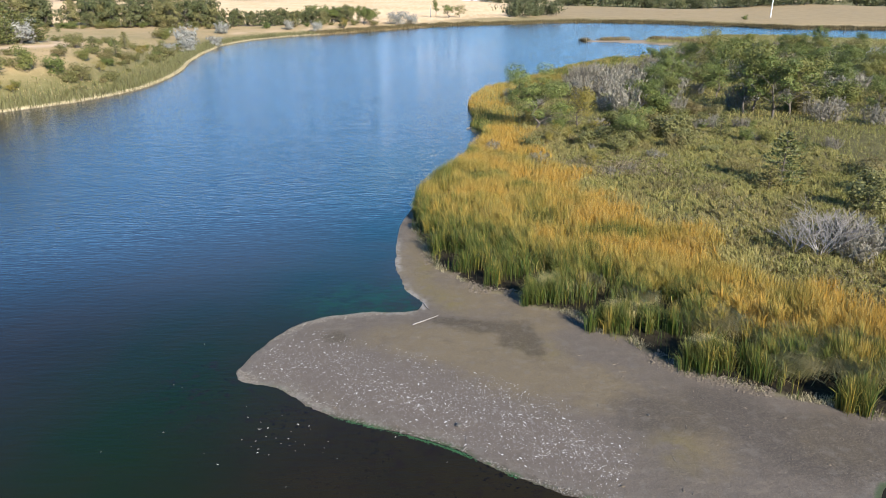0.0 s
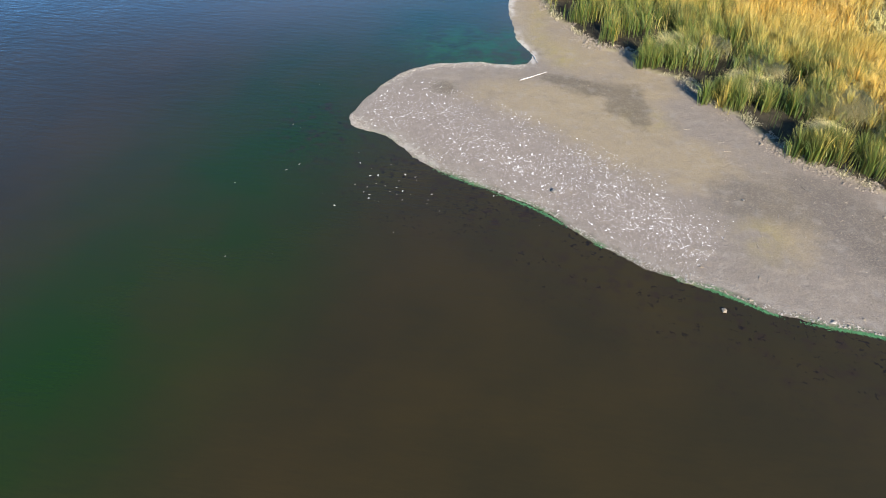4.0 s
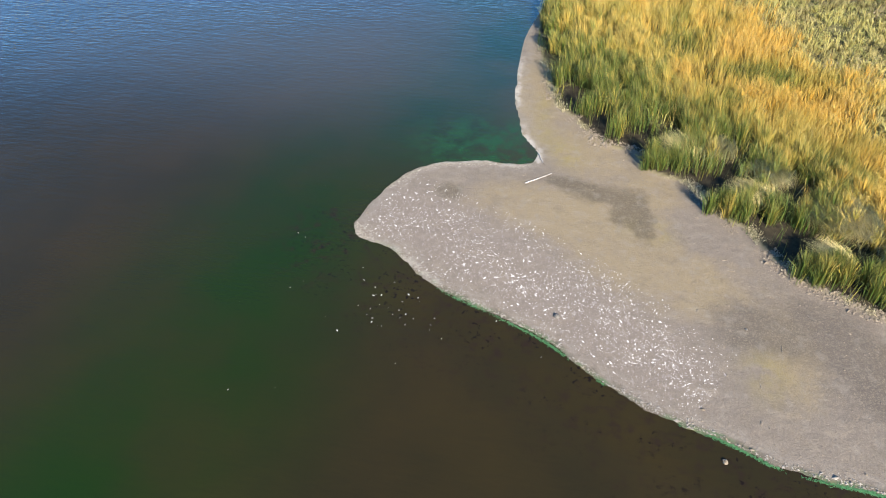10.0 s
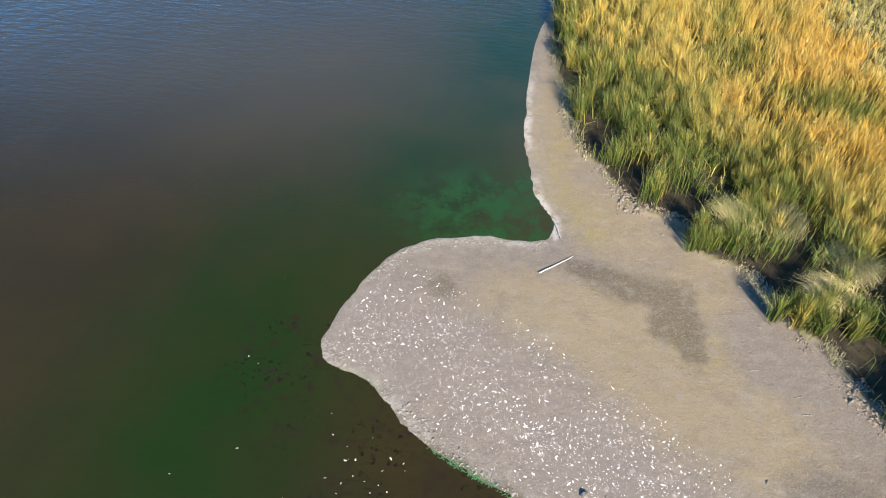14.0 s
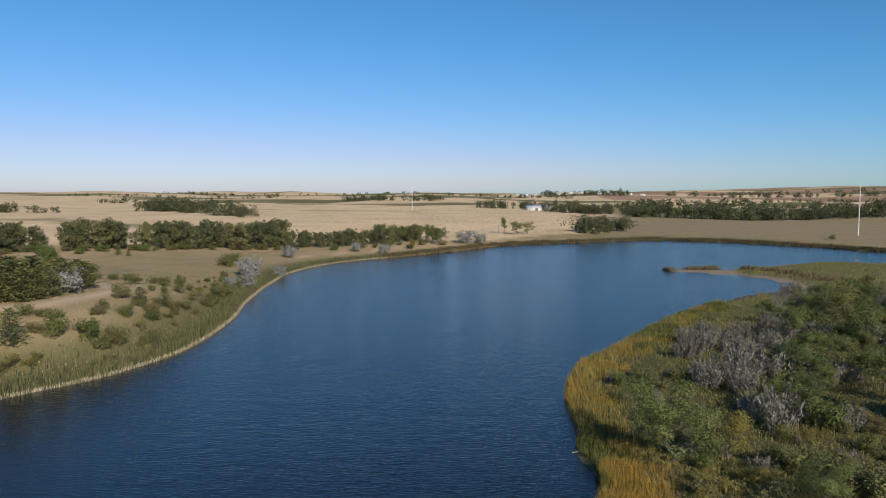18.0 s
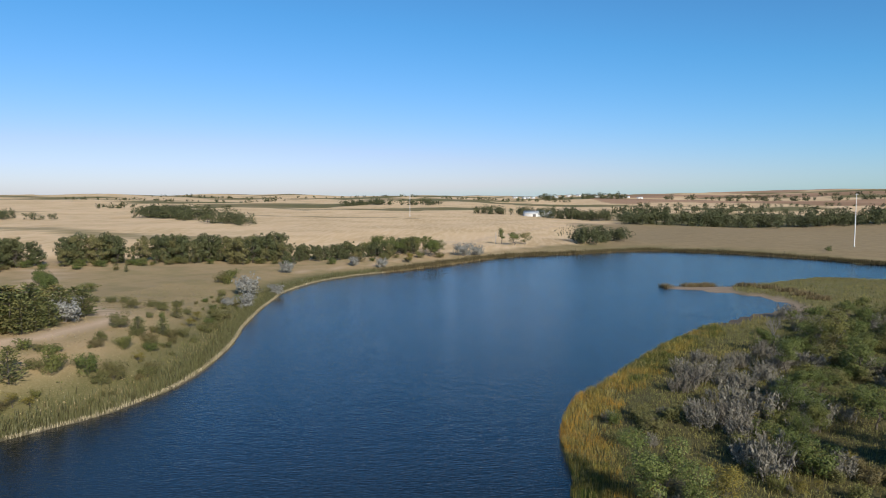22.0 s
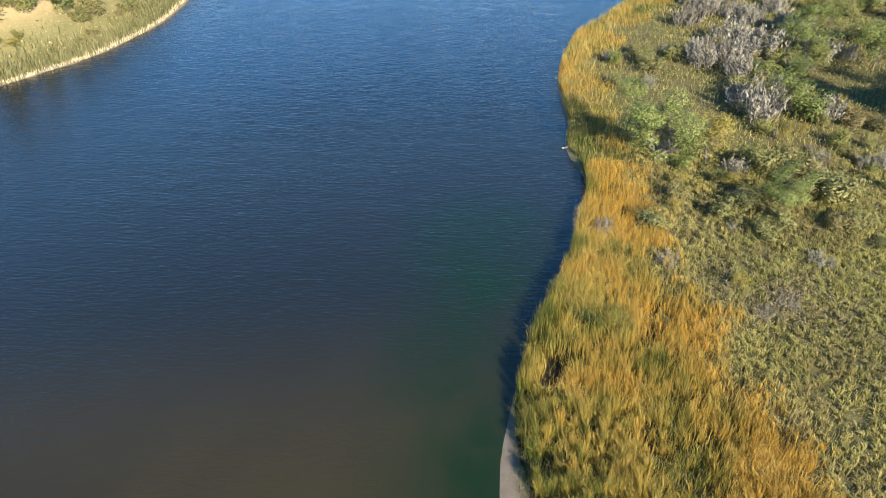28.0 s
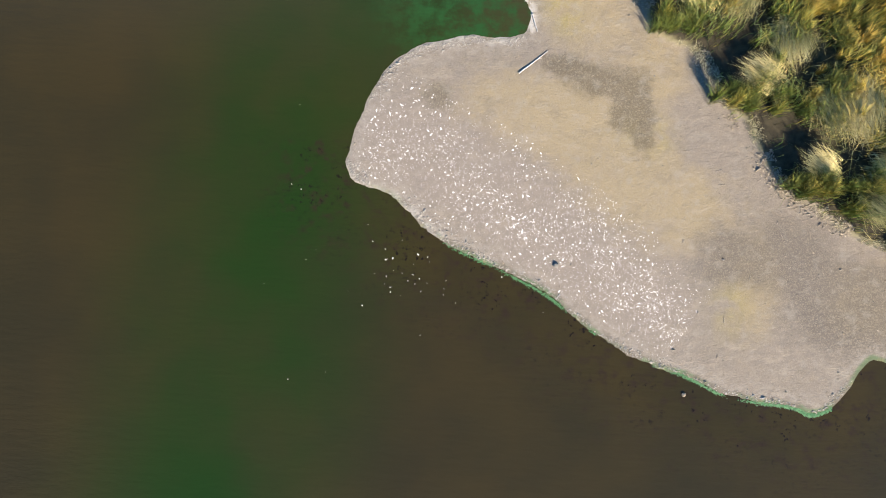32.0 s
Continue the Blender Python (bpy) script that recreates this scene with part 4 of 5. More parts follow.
bed("bank_grass", "short dry grass on the sunny bank", "grass", DRY_GRASS, x, y, z, 0.22 + 0.4 * smooth(12, 4, s) + rng.normal(0, 0.08, len(x)), 0.22, 0.6, np.clip(0.45 + 0.35 * patchy(x, y, 30, 56) + 0.3 * smooth(8, 30, s), 0, 1), 57)


# ---- trees and shrubs: built once each, then copied ----
def tubes(segments, sides=5):
    """Tapered limbs from rows of (start, end, radius, radius)."""
    verts, faces = [], []
    a = np.arange(sides) * 6.283 / sides
    for p0, p1, r0, r1 in segments:
        d = Vector(p1) - Vector(p0)
        q = d.to_track_quat("Z", "Y").to_matrix()
        k = len(verts)
        for p, r in ((p0, r0), (p1, r1)):
            verts += [tuple(Vector(p) + q @ Vector((r * math.cos(t), r * math.sin(t), 0))) for t in a]
        faces += [(k + i, k + (i + 1) % sides, k + sides + (i + 1) % sides, k + sides + i) for i in range(sides)]
    return np.array(verts), np.array(faces)


def plant(name, label, category, wood, bark, leaf_v, leaf_f, leaf_mat, foliage="crown", stem="trunk"):
    base = tagged(new(name), label, category)
    if wood is not None:
        part_of(stem, mesh_of(stem, *wood, bark, None, True), base)
    if leaf_v is not None:
        part_of(foliage, mesh_of(foliage, leaf_v, leaf_f, leaf_mat), base)
    return base


def limbs(rng, height, spread, count, trunk, fork=0.35, twigs=2):
    """A trunk that bends, limbs that fork from it, and twigs; returns segments and limb ends."""
    seg, ends = [], []
    p, top = Vector((0, 0, -0.2)), height * 0.72
    path = [p]
    for i in range(5):
        path.append(Vector((rng.normal(0, 0.05) * height, rng.normal(0, 0.05) * height, top * (i + 1) / 5)))
    for i in range(5):
        seg.append((path[i], path[i + 1], trunk * (1 - 0.16 * i), trunk * (1 - 0.16 * (i + 1))))
    for k in range(count):
        u = fork + (1 - fork) * (k + rng.uniform(0, 1)) / count
        i = min(4, int(u * 5))
        a = path[i].lerp(path[i + 1], u * 5 - i)
        ang = k * 2.4 + rng.uniform(-0.5, 0.5)
        reach = spread * (1.05 - 0.55 * u) * rng.uniform(0.7, 1.15)
        b = a + Vector((math.cos(ang) * reach, math.sin(ang) * reach, height * rng.uniform(0.12, 0.3)))
        seg.append((a, b, trunk * 0.42 * (1.1 - u * 0.6), trunk * 0.12))
        ends.append(b)
        for _ in range(twigs):
            c = b + Vector((rng.normal(0, 0.35) * spread, rng.normal(0, 0.35) * spread, rng.uniform(0.02, 0.2) * height))
            m = a.lerp(b, rng.uniform(0.5, 0.9))
            seg.append((m, c, trunk * 0.16, trunk * 0.05))
            ends.append(c)
    return seg, ends, path[-1]


def lobed(rng, ends, n, radius, squash=0.8):
    """Leaf places on uneven clumps round limb ends, with gaps between, and the way each leaf faces."""
    e = np.array([tuple(p) for p in ends])
    size = radius * rng.uniform(0.55, 1.25, len(e))
    k = rng.choice(len(e), n, p=size ** 2 / (size ** 2).sum())
    d = rng.normal(size=(n, 3))
    d /= np.linalg.norm(d, axis=1)[:, None]
    c = e[k] + d * (size[k] * rng.uniform(0.3, 1, n) ** 0.45)[:, None] * [1, 1, squash]
    far = c - e.mean(0) * [1, 1, 0.8]
    return c, d * 0.75 + 0.5 * far / (np.linalg.norm(far, axis=1)[:, None] + 1e-6)


def leafy_tree(name, label, seed, leaf_mat, height=8.0, spread=2.6, n=3000, size=0.175, category="tree", low=0.18, lobe=0.165, slim=0.55, skirt=0):
    rng = np.random.RandomState(seed)
    seg, ends, top = limbs(rng, height, spread, 11, height * 0.022, low)
    ends += [Vector((math.cos(k * 2.4) * spread * 0.62, math.sin(k * 2.4) * spread * 0.62, height * rng.uniform(0.1, 0.24))) for k in range(skirt)]
    c, out = lobed(rng, ends[::2] + [top], n, height * lobe)
    keep = c[:, 2] > height * 0.05
    v, f = leaves(c[keep], size, rng, 0.3, None, out[keep], slim)
    return plant(name, label, category, tubes(seg), BARK, v, f, leaf_mat)


def bush(name, label, seed, leaf_mat, height=2.6, spread=1.5, n=1100, size=0.13, stems=9, bark=None):
    rng = np.random.RandomState(seed)
    seg, ends = [], []
    for k in range(stems):
        a = k * 2.4 + rng.uniform(-0.4, 0.4)
        q = spread * rng.uniform(0.2, 0.95)
        m = Vector((math.cos(a) * q * 0.4, math.sin(a) * q * 0.4, height * 0.4))
        b = Vector((math.cos(a) * q, math.sin(a) * q, height * rng.uniform(0.45, 0.9)))
        seg += [(Vector((0.1 * math.cos(a), 0.1 * math.sin(a), -0.1)), m, 0.035, 0.025), (m, b, 0.025, 0.01)]
        ends += [b, m.lerp(b, 0.5)]
    ends += [Vector((e.x * 0.75, e.y * 0.75, height * rng.uniform(0.15, 0.4))) for e in ends[::2]]
    c, out = lobed(rng, ends, n, height * 0.25, 0.8)
    keep = c[:, 2] > 0.05
    v, f = leaves(c[keep], size, rng, 0.2, None, out[keep])
    return plant(name, label, "shrub", tubes(seg, 4), bark or BARK, v, f, leaf_mat, "foliage", "woody_frame")


def spray_bush(name, label, seed, leaf_mat, height=2.8, spread=1.6, n=1250, stems=26, size=0.15):
    """A brushy shrub of many upright rods, each feathered with narrow leaves."""
    rng = np.random.RandomState(seed)
    seg, c, aim = [], [], []
    for k in range(stems):
        a, q = k * 2.4 + rng.uniform(-0.5, 0.5), spread * math.sqrt((k + 0.5) / stems)
        foot = Vector((math.cos(a) * q * 0.55, math.sin(a) * q * 0.55, -0.1))
        tip = Vector((math.cos(a) * q, math.sin(a) * q, height * rng.uniform(0.6, 1.0) * (1 - 0.3 * (q / spread) ** 2)))
        seg.append((foot, tip, 0.022, 0.006))
        way = (tip - foot).normalized()
        for _ in range(n // stems):
            u = rng.uniform(0.15, 1.05) ** 0.8
            p = foot.lerp(tip, u) + Vector(rng.normal(0, 1, 3)) * 0.16 * (1.15 - 0.6 * u)
            c.append(tuple(p)), aim.append((way.x + rng.normal(0, 0.3), way.y + rng.normal(0, 0.3), way.z))
    c, aim = np.array(c), np.array(aim)
    keep = c[:, 2] > 0.05
    v, f = leaves(c[keep], size, rng, 0.2, aim[keep], (c * [1, 1, 0.4] + [0, -0.2, 0.3])[keep], 0.26)
    return plant(name, label, "shrub", tubes(seg, 4), GREY_WOOD, v, f, leaf_mat, "foliage", "woody_frame")


def conifer(name, label, seed, leaf_mat, height=6.0, spread=1.7, whorls=17, per=8, size=0.16, shape=0.75, clear=0.04, category="tree"):
    rng = np.random.RandomState(seed)
    seg = [(Vector((0, 0, -0.2)), Vector((0, 0, height * 0.55)), height * 0.022, height * 0.013), (Vector((0, 0, height * 0.55)), Vector((0.05, 0, height * 0.97)), height * 0.013, 0.01)]
    c, aim = [], []
    for i in range(whorls):
        u = (i + 0.5) / whorls
        zc = height * (clear + (1 - clear) * u)
        reach0 = spread * ((1 - u) ** shape) * (0.75 + 0.25 * smooth(0, 0.2, u))
        for k in range(per):
            a = k * 6.283 / per + i * 0.9 + rng.uniform(-0.35, 0.35)
            reach = reach0 * rng.uniform(0.55, 1.2) + 0.08
            rise = reach * rng.uniform(0.0, 0.45)
            d = Vector((math.cos(a), math.sin(a), 0))
            if i % 2 == 0 and k % 2 == 0:
                seg.append((Vector((0, 0, zc)), Vector((0, 0, zc + rise)) + d * reach * 0.85, 0.03, 0.008))
            m = max(3, int(9 * reach / spread + 3))
            for q in range(m):
                w = 0.25 + 0.75 * (q + rng.uniform(0, 1)) / m
                c.append((d.x * reach * w + rng.normal(0, 0.09), d.y * reach * w + rng.normal(0, 0.09), zc + rise * w + rng.normal(0, 0.07) * height * 0.1))
                aim.append((d.x * 0.8, d.y * 0.8, 0.55))
    c, aim = np.array(c), np.array(aim)
    v, f = leaves(c, size, rng, 0.3, aim, aim * [0.6, 0.6, 0] + [0, 0, 0.8], 0.42)
    return plant(name, label, category, tubes(seg, 5), BARK, v, f, leaf_mat)


def bare_bush(name, label, seed, height=3.4, spread=2.6, wood=None):
    rng = np.random.RandomState(seed)
    seg = []

    def grow(p, d, length, radius, depth):
        b = p + d * length
        seg.append((p, b, radius, radius * 0.6))
        if depth:
            for _ in range(3):
                e = (d + Vector(rng.normal(0, 0.42, 3)) + Vector((0, 0, 0.1))).normalized()
                grow(p.lerp(b, rng.uniform(0.55, 1)), e, length * rng.uniform(0.55, 0.85), radius * 0.55, depth - 1)

    for k in range(9):
        a = k * 2.4
        t = rng.uniform(0.25, 1.0)
        grow(Vector((0, 0, -0.1)), Vector((math.cos(a) * t * spread / height, math.sin(a) * t * spread / height, 1)).normalized(), height * 0.42, 0.05, 3)
    v, f = tubes(seg, 3)
    return plant(name, label, "shrub", (v, f), wood or GREY_WOOD, None, None, None, stem="branch_frame")


KINDS = {
    "leafy": [leafy_tree("broadleaf_tree", "green broadleaf tree with a loose uneven crown", 61 + i, LEAF_GREEN, n=4200, size=0.125) for i in range(3)],
    "light": [leafy_tree("broadleaf_tree", "light green broadleaf tree with a full crown", 66, LEAF_LIGHT, 8, 2.8, 9000, 0.095)],
    "yellow": [leafy_tree("broadleaf_tree", "small tree with yellowing autumn leaves", 71 + i, LEAF_YELLOW, 6, 2.2, 3600, 0.085) for i in range(2)],
    "shrub": [bush("shrub", "rounded green shrub in the marsh grass", 81 + i, LEAF_OLIVE, n=1800, size=0.095) for i in range(3)],
    "green": [bush("willow_shrub", "dense dark green thicket shrub", 91 + i, LEAF_GREEN, 3.2, 1.8, 1700, 0.11) for i in range(3)],
    "grey": [spray_bush("grey_shrub", "grey brushy shrub gone nearly bare", 101 + i, LEAF_GREY) for i in range(3)],
    "silver": [bush("wild_olive", "silvery wild olive with pale leaves", 111 + i, LEAF_SILVER, 3.6, 2.2, 1500, 0.16, 12, GREY_WOOD) for i in range(2)],
    "juniper": [conifer("juniper", "dark ragged juniper with ascending boughs", 121 + i, NEEDLES, 6.0, 2.5, 15, 11, 0.2, 0.5, 0.02) for i in range(3)],
    "pine": [leafy_tree("pine_tree", "dark green windbreak pine with a full rounded crown", 131 + i, PINE, 12, 3.5, 1500, 0.42, "tree", 0.1, 0.13, 0.4, 9) for i in range(3)],
    "bare": [bare_bush("dead_shrub", "pale leafless dead shrub with tangled branches", 151 + i) for i in range(2)],
}
NOMINAL = {"leafy": 8.6, "light": 8.6, "yellow": 6.4, "shrub": 2.8, "green": 3.4, "grey": 3.0, "silver": 3.9, "juniper": 6.0, "pine": 12.6, "bare": 3.6}
used = {}


def stand(kind, x, y, height, group, turn=None, wide=1.0):
    """Stand one plant of a kind on the ground; the first uses move the masters themselves."""
    k = used.get(kind, 0)
    used[kind] = k + 1
    masters = KINDS[kind]
    turn = (k * 2.4) if turn is None else turn
    g = float(survey(np.array([x]), np.array([y]))[0][0])
    s = height / NOMINAL[kind]
    m = Matrix.LocRotScale((x, y, g - 0.02), Euler((0, 0, turn)), (s * wide, s * wide, s))
    if k < len(masters):
        masters[k].matrix_basis = m
        ob = masters[k]
    else:
        ob = copy_thing(masters[k % len(masters)], m @ Matrix.Diagonal((*(1 / v for v in masters[k % len(masters)].scale), 1)))
    return tagged(ob, group=group)


# the point: single trees and shrubs
for kind, x, y, h, w in (("light", 17.5, 134, 11.4, 1.3), ("yellow", 26, 134.5, 8, 1.2), ("juniper", 38, 127, 4.6, 1.5), ("shrub", 28, 121, 3.2, 1.2), ("juniper", 50.5, 126, 4.6, 0.9),
                         ("leafy", 64, 149, 15, 0.9), ("leafy", 70, 158, 12, 0.9), ("leafy", 68, 144, 13, 1.1), ("leafy", 73, 147, 12, 1.1), ("leafy", 89, 240, 13, 1.0), ("grey", 41, 175, 6, 1.3), ("leafy", 145, 279, 12, 0.7),
                         ("grey", 76, 138, 5.6, 1.3), ("grey", 84, 135, 5, 1.2), ("silver", 138, 227, 8, 1.0), ("juniper", 46, 92, 7.4, 1.1), ("juniper", 43.5, 90, 3.6, 1.3)):
    stand(kind, x, y, h, "plants on the point", None, w)
for kind, x, y, h, w in (("bare", 38, 65.5, 6.0, 1.3), ("bare", 40.5, 67.2, 5.2, 1.4), ("bare", 36.2, 67.0, 4.2, 1.3), ("grey", 42.5, 69.0, 4.2, 1.3), ("grey", 41.0, 64.5, 3.4, 1.3), ("grey", 44.5, 66.5, 4.0, 1.4), ("shrub", 51, 80, 4.4, 1.3), ("shrub", 56, 88, 4, 1.2), ("grey", 65, 115, 2.6, 1.3), ("shrub", 62, 100, 2, 1.4), ("shrub", 34, 131, 5, 1.2),
                         ("bare", 42, 152, 6.5, 0.9), ("grey", 43, 186, 7, 1.3), ("grey", 48, 180, 7, 1.3), ("grey", 57, 177, 6.5, 1.3), ("leafy", 67, 217, 9.5, 1.1), ("leafy", 82, 212, 11, 1.0),
                         ("shrub", 41, 124, 5.2, 1.3), ("shrub", 29, 114, 3.4, 1.2), ("grey", 50, 151, 4.6, 1.2), ("bare", 83, 268, 8, 0.7), ("silver", 72, 165, 5, 1)):
    stand(kind, x, y, h, "plants on the point", None, w)
for kind, x, y, h, w in (("light", 32.5, 119.8, 6.4, 1.3), ("green", 32.3, 132.6, 3.8, 1.4), ("grey", 38.3, 149.6, 8.4, 0.9), ("yellow", 17.5, 139.9, 4.0, 1.3), ("grey", 29.3, 130.7, 3.4, 1.2), ("shrub", 29.6, 178, 3.7, 1.4),
                         ("grey", 8.3, 114.3, 2.6, 1.2), ("grey", 15.3, 108, 1.7, 1.9), ("yellow", 22.4, 103.2, 2.6, 1.2), ("grey", 27.4, 100.5, 1.5, 2.2), ("grey", 24.6, 98.5, 1.4, 2.2), ("grey", 33.9, 108.8, 1.6, 2.2), ("shrub", 44, 113, 1.6, 2.2), ("shrub", 15.1, 115.9, 3.2, 1.3), ("yellow", 28, 125.7, 3.4, 1.4)):
    stand(kind, x, y, h, "plants on the point", None, w)
rng = np.random.RandomState(162)
for k in range(165):
    x, y = rng.uniform(16, 62), rng.uniform(116, 182)
    if survey(np.array([x]), np.array([y]))[1][0] > 4 and x < 0.66 * y and patchy(x, y, 14, 77) > -0.2:
        stand(("shrub", "yellow", "grey", "green", "shrub")[rng.randint(5)], x, y, rng.uniform(1.2, 3.6), "low shrubs on the point", None, rng.uniform(0.9, 1.3))
# thickets behind
rng = np.random.RandomState(161)
for k in range(520):
    x, y = rng.uniform(34, 175), rng.uniform(146, 305)
    g, r, s, e = survey(np.array([x]), np.array([y]))
    if r[0] < (15 if 160 < y < 232 else 24) + 5 * patchy(x, y, 20, 60) or x > 0.72 * y + 10 or math.hypot(x - 56, (y - 156) * 0.8) < 9:
        continue
    kind = ("grey" if r[0] < 36 and y < 235 else ("green", "green", "shrub", "grey", "leafy")[rng.randint(5)])
    stand(kind, x, y, rng.uniform(3.2, 6.4) * (1.35 if kind == "leafy" else 1), "thicket on the point", None, rng.uniform(1.0, 1.5))
for k in range(34):
    x, y = rng.uniform(48, 110), rng.uniform(70, 150)
    if x > 0.66 * y + 12 or x < 40 + 0.1 * y:
        continue
    stand(("shrub", "grey", "juniper", "shrub")[rng.randint(4)], x, y, rng.uniform(1.4, 3.4), "scattered shrubs on the point", None, rng.uniform(1.0, 1.5))

# the west bank
for kind, x, y, h, w in (("juniper", -109.9, 172.7, 8.1, 1.2), ("green", -105.8, 180.8, 7.0, 0.9), ("green", -100.7, 186.5, 5.6, 1.1), ("shrub", -96.4, 189.4, 5.2, 1.1), ("shrub", -97.1, 185.3, 3.1, 1.6), ("yellow", -105.4, 167.5, 3.1, 1.5), ("yellow", -102.9, 169.2, 2.2, 1.6),
                         ("shrub", -106.7, 164.7, 2.6, 1.8), ("shrub", -106, 198.7, 2.5, 1.5), ("green", -102.4, 205.1, 4.0, 1.2), ("shrub", -112.4, 220.5, 4.6, 1.3), ("juniper", -106.1, 218.7, 4.9, 1.5), ("juniper", -102.8, 226.4, 5.6, 1.1), ("shrub", -99.8, 214.7, 3.1, 1.3),
                         ("shrub", -98.2, 219.2, 1.9, 1.8), ("yellow", -96.7, 201.5, 2.9, 1.5), ("juniper", -110.3, 250.6, 5.8, 1.1), ("shrub", -132.7, 263.5, 3.7, 1.7), ("shrub", -130, 271.6, 2.7, 1.8), ("shrub", -143.7, 369.2, 6.4, 1.3), ("green", -140, 366, 5.0, 1.3),
                         ("yellow", -107.9, 259.3, 3.4, 1.7), ("yellow", -104.5, 247, 3.0, 1.8), ("shrub", -104.5, 271.8, 5.0, 1.4), ("shrub", -100.6, 250.3, 3.0, 1.6), ("shrub", -153.3, 275, 2.4, 2.0), ("shrub", -147.8, 276.4, 2.5, 2.0), ("shrub", -143.9, 278.6, 2.4, 2.0),
                         ("silver", -129, 221.2, 8.5, 1.0), ("silver", -153.4, 250, 3.8, 1.2), ("juniper", -127.3, 201, 9.0, 1.2), ("juniper", -127, 206, 7.7, 1.3), ("juniper", -127.3, 212, 6.9, 1.4), ("pine", -172.6, 276, 10.8, 1.1), ("silver", -120.1, 341.1, 11, 1.0), ("silver", -107.4, 305.2, 6.5, 1.2),
                         ("silver", -116.5, 308.3, 4.2, 1.3), ("silver", -108.9, 345.6, 5.3, 1.3), ("silver", -126.8, 417.4, 7.8, 1.1), ("shrub", -93.3, 202, 2.0, 1.8), ("green", -186, 325, 4.6, 1.8), ("green", -146.6, 387, 5.2, 1.6), ("juniper", -219, 403, 4, 1.5), ("juniper", -210, 397.5, 3.6, 1.2)):
    stand(kind, x, y, h, "plants on the west bank", None, w)
for kind, x, y, h, w in (("silver", -97, 459, 6, 1.3),
                         ("silver", -80, 459, 7.5, 0.9), ("yellow", -66, 485, 7, 1.0), ("silver", -34, 541, 10, 1.4), ("silver", -24, 549, 9, 1.2), ("leafy", 4, 628, 11, 1.5), ("leafy", -6, 632, 14, 0.6),
                         ("leafy", 14, 640, 10, 1.5), ("green", 242, 586, 4.5, 1.2), ("leafy", -150, 243, 13, 0.9), ("leafy", -144, 236, 12, 0.9)):
    stand(kind, x, y, h, "trees by the west shore", None, w)
for k in range(60):
    x, y = -130 - 30 * rng.uniform(0, 1), 178 + 56 * rng.uniform(0, 1)
    if away(np.array([x]), np.array([y]), DIRT_ROAD)[0] > 5:
        stand("juniper", x, y, rng.uniform(7, 11), "juniper mass by the dirt road", None, rng.uniform(1.3, 1.8))
for k in range(230):
    x, y = rng.uniform(-160, -88), rng.uniform(160, 345)
    g, r, s, e = survey(np.array([x]), np.array([y]))
    if 5 < s[0] < 32 and away(np.array([x]), np.array([y]), DIRT_ROAD)[0] > 4:
        stand(("shrub", "shrub", "green", "shrub")[rng.randint(4)], x, y, rng.uniform(1.0, 3.2), "scattered shrubs on the west bank", None, rng.uniform(1.1, 1.7))
# windbreak of pines
PINE_ROW = spline([(-300, 398), (-262, 412), (-238, 444), (-200, 462), (-165, 474), (-130, 480), (-100, 505), (-66, 540)], 12)
for k in range(240):
    p = PINE_ROW[int(k / 240 * (len(PINE_ROW) - 1))] + rng.normal(0, 1, 2) * [5, 9]
    if p[0] > -150:
        stand("pine", p[0], p[1], rng.uniform(6, 11), "windbreak of pines", None, rng.uniform(0.75, 1.1))
    elif patchy(p[0], p[1] * 0.3, 17, 103) > -0.85:
        stand("pine", p[0], p[1], rng.uniform(8, 17), "windbreak of pines", None, rng.uniform(0.75, 1.05))
for k in range(26):
    stand("leafy", rng.uniform(-104, -52), rng.uniform(522, 566), rng.uniform(7, 12), "broadleaf end of the windbreak", None, rng.uniform(1.0, 1.5))
for k in range(40):
    p = PINE_ROW[rng.randint(len(PINE_ROW))] + rng.normal(0, 1, 2) * [8, 3] + [10, -16]
    stand(("green", "shrub")[k % 2], p[0], p[1], rng.uniform(2.5, 5), "undergrowth of the windbreak", None, 1.6)
# far groves and tree lines
FAR_GROVES = ((-560, 1080, -310, 845, 54, 20), (60, 650, 104, 700, 26, 15), (150, 1010, 470, 985, 70, 22), (60, 1190, 330, 1090, 60, 20), (-60, 1310, 160, 1190, 36, 16), (-420, 1840, -180, 1850, 44, 17),
              (-760, 950, -640, 985, 18, 16), (-620, 1180, -480, 1120, 14, 14), (430, 1000, 760, 1020, 60, 23), (200, 1480, 900, 1500, 40, 18), (600, 2900, 1500, 2700, 40, 22), (150, 2900, 520, 3000, 34, 26),
              (-1500, 2300, -700, 2250, 46, 12), (-900, 1500, -560, 1420, 26, 14), (-250, 2700, 250, 2600, 40, 13), (900, 2100, 1500, 2000, 40, 15), (1000, 3300, 1900, 3100, 50, 18), (300, 1900, 800, 1850, 30, 12), (-1700, 3300, -400, 3500, 60, 16))
lv, lf, tv, tf = [], [], [], []
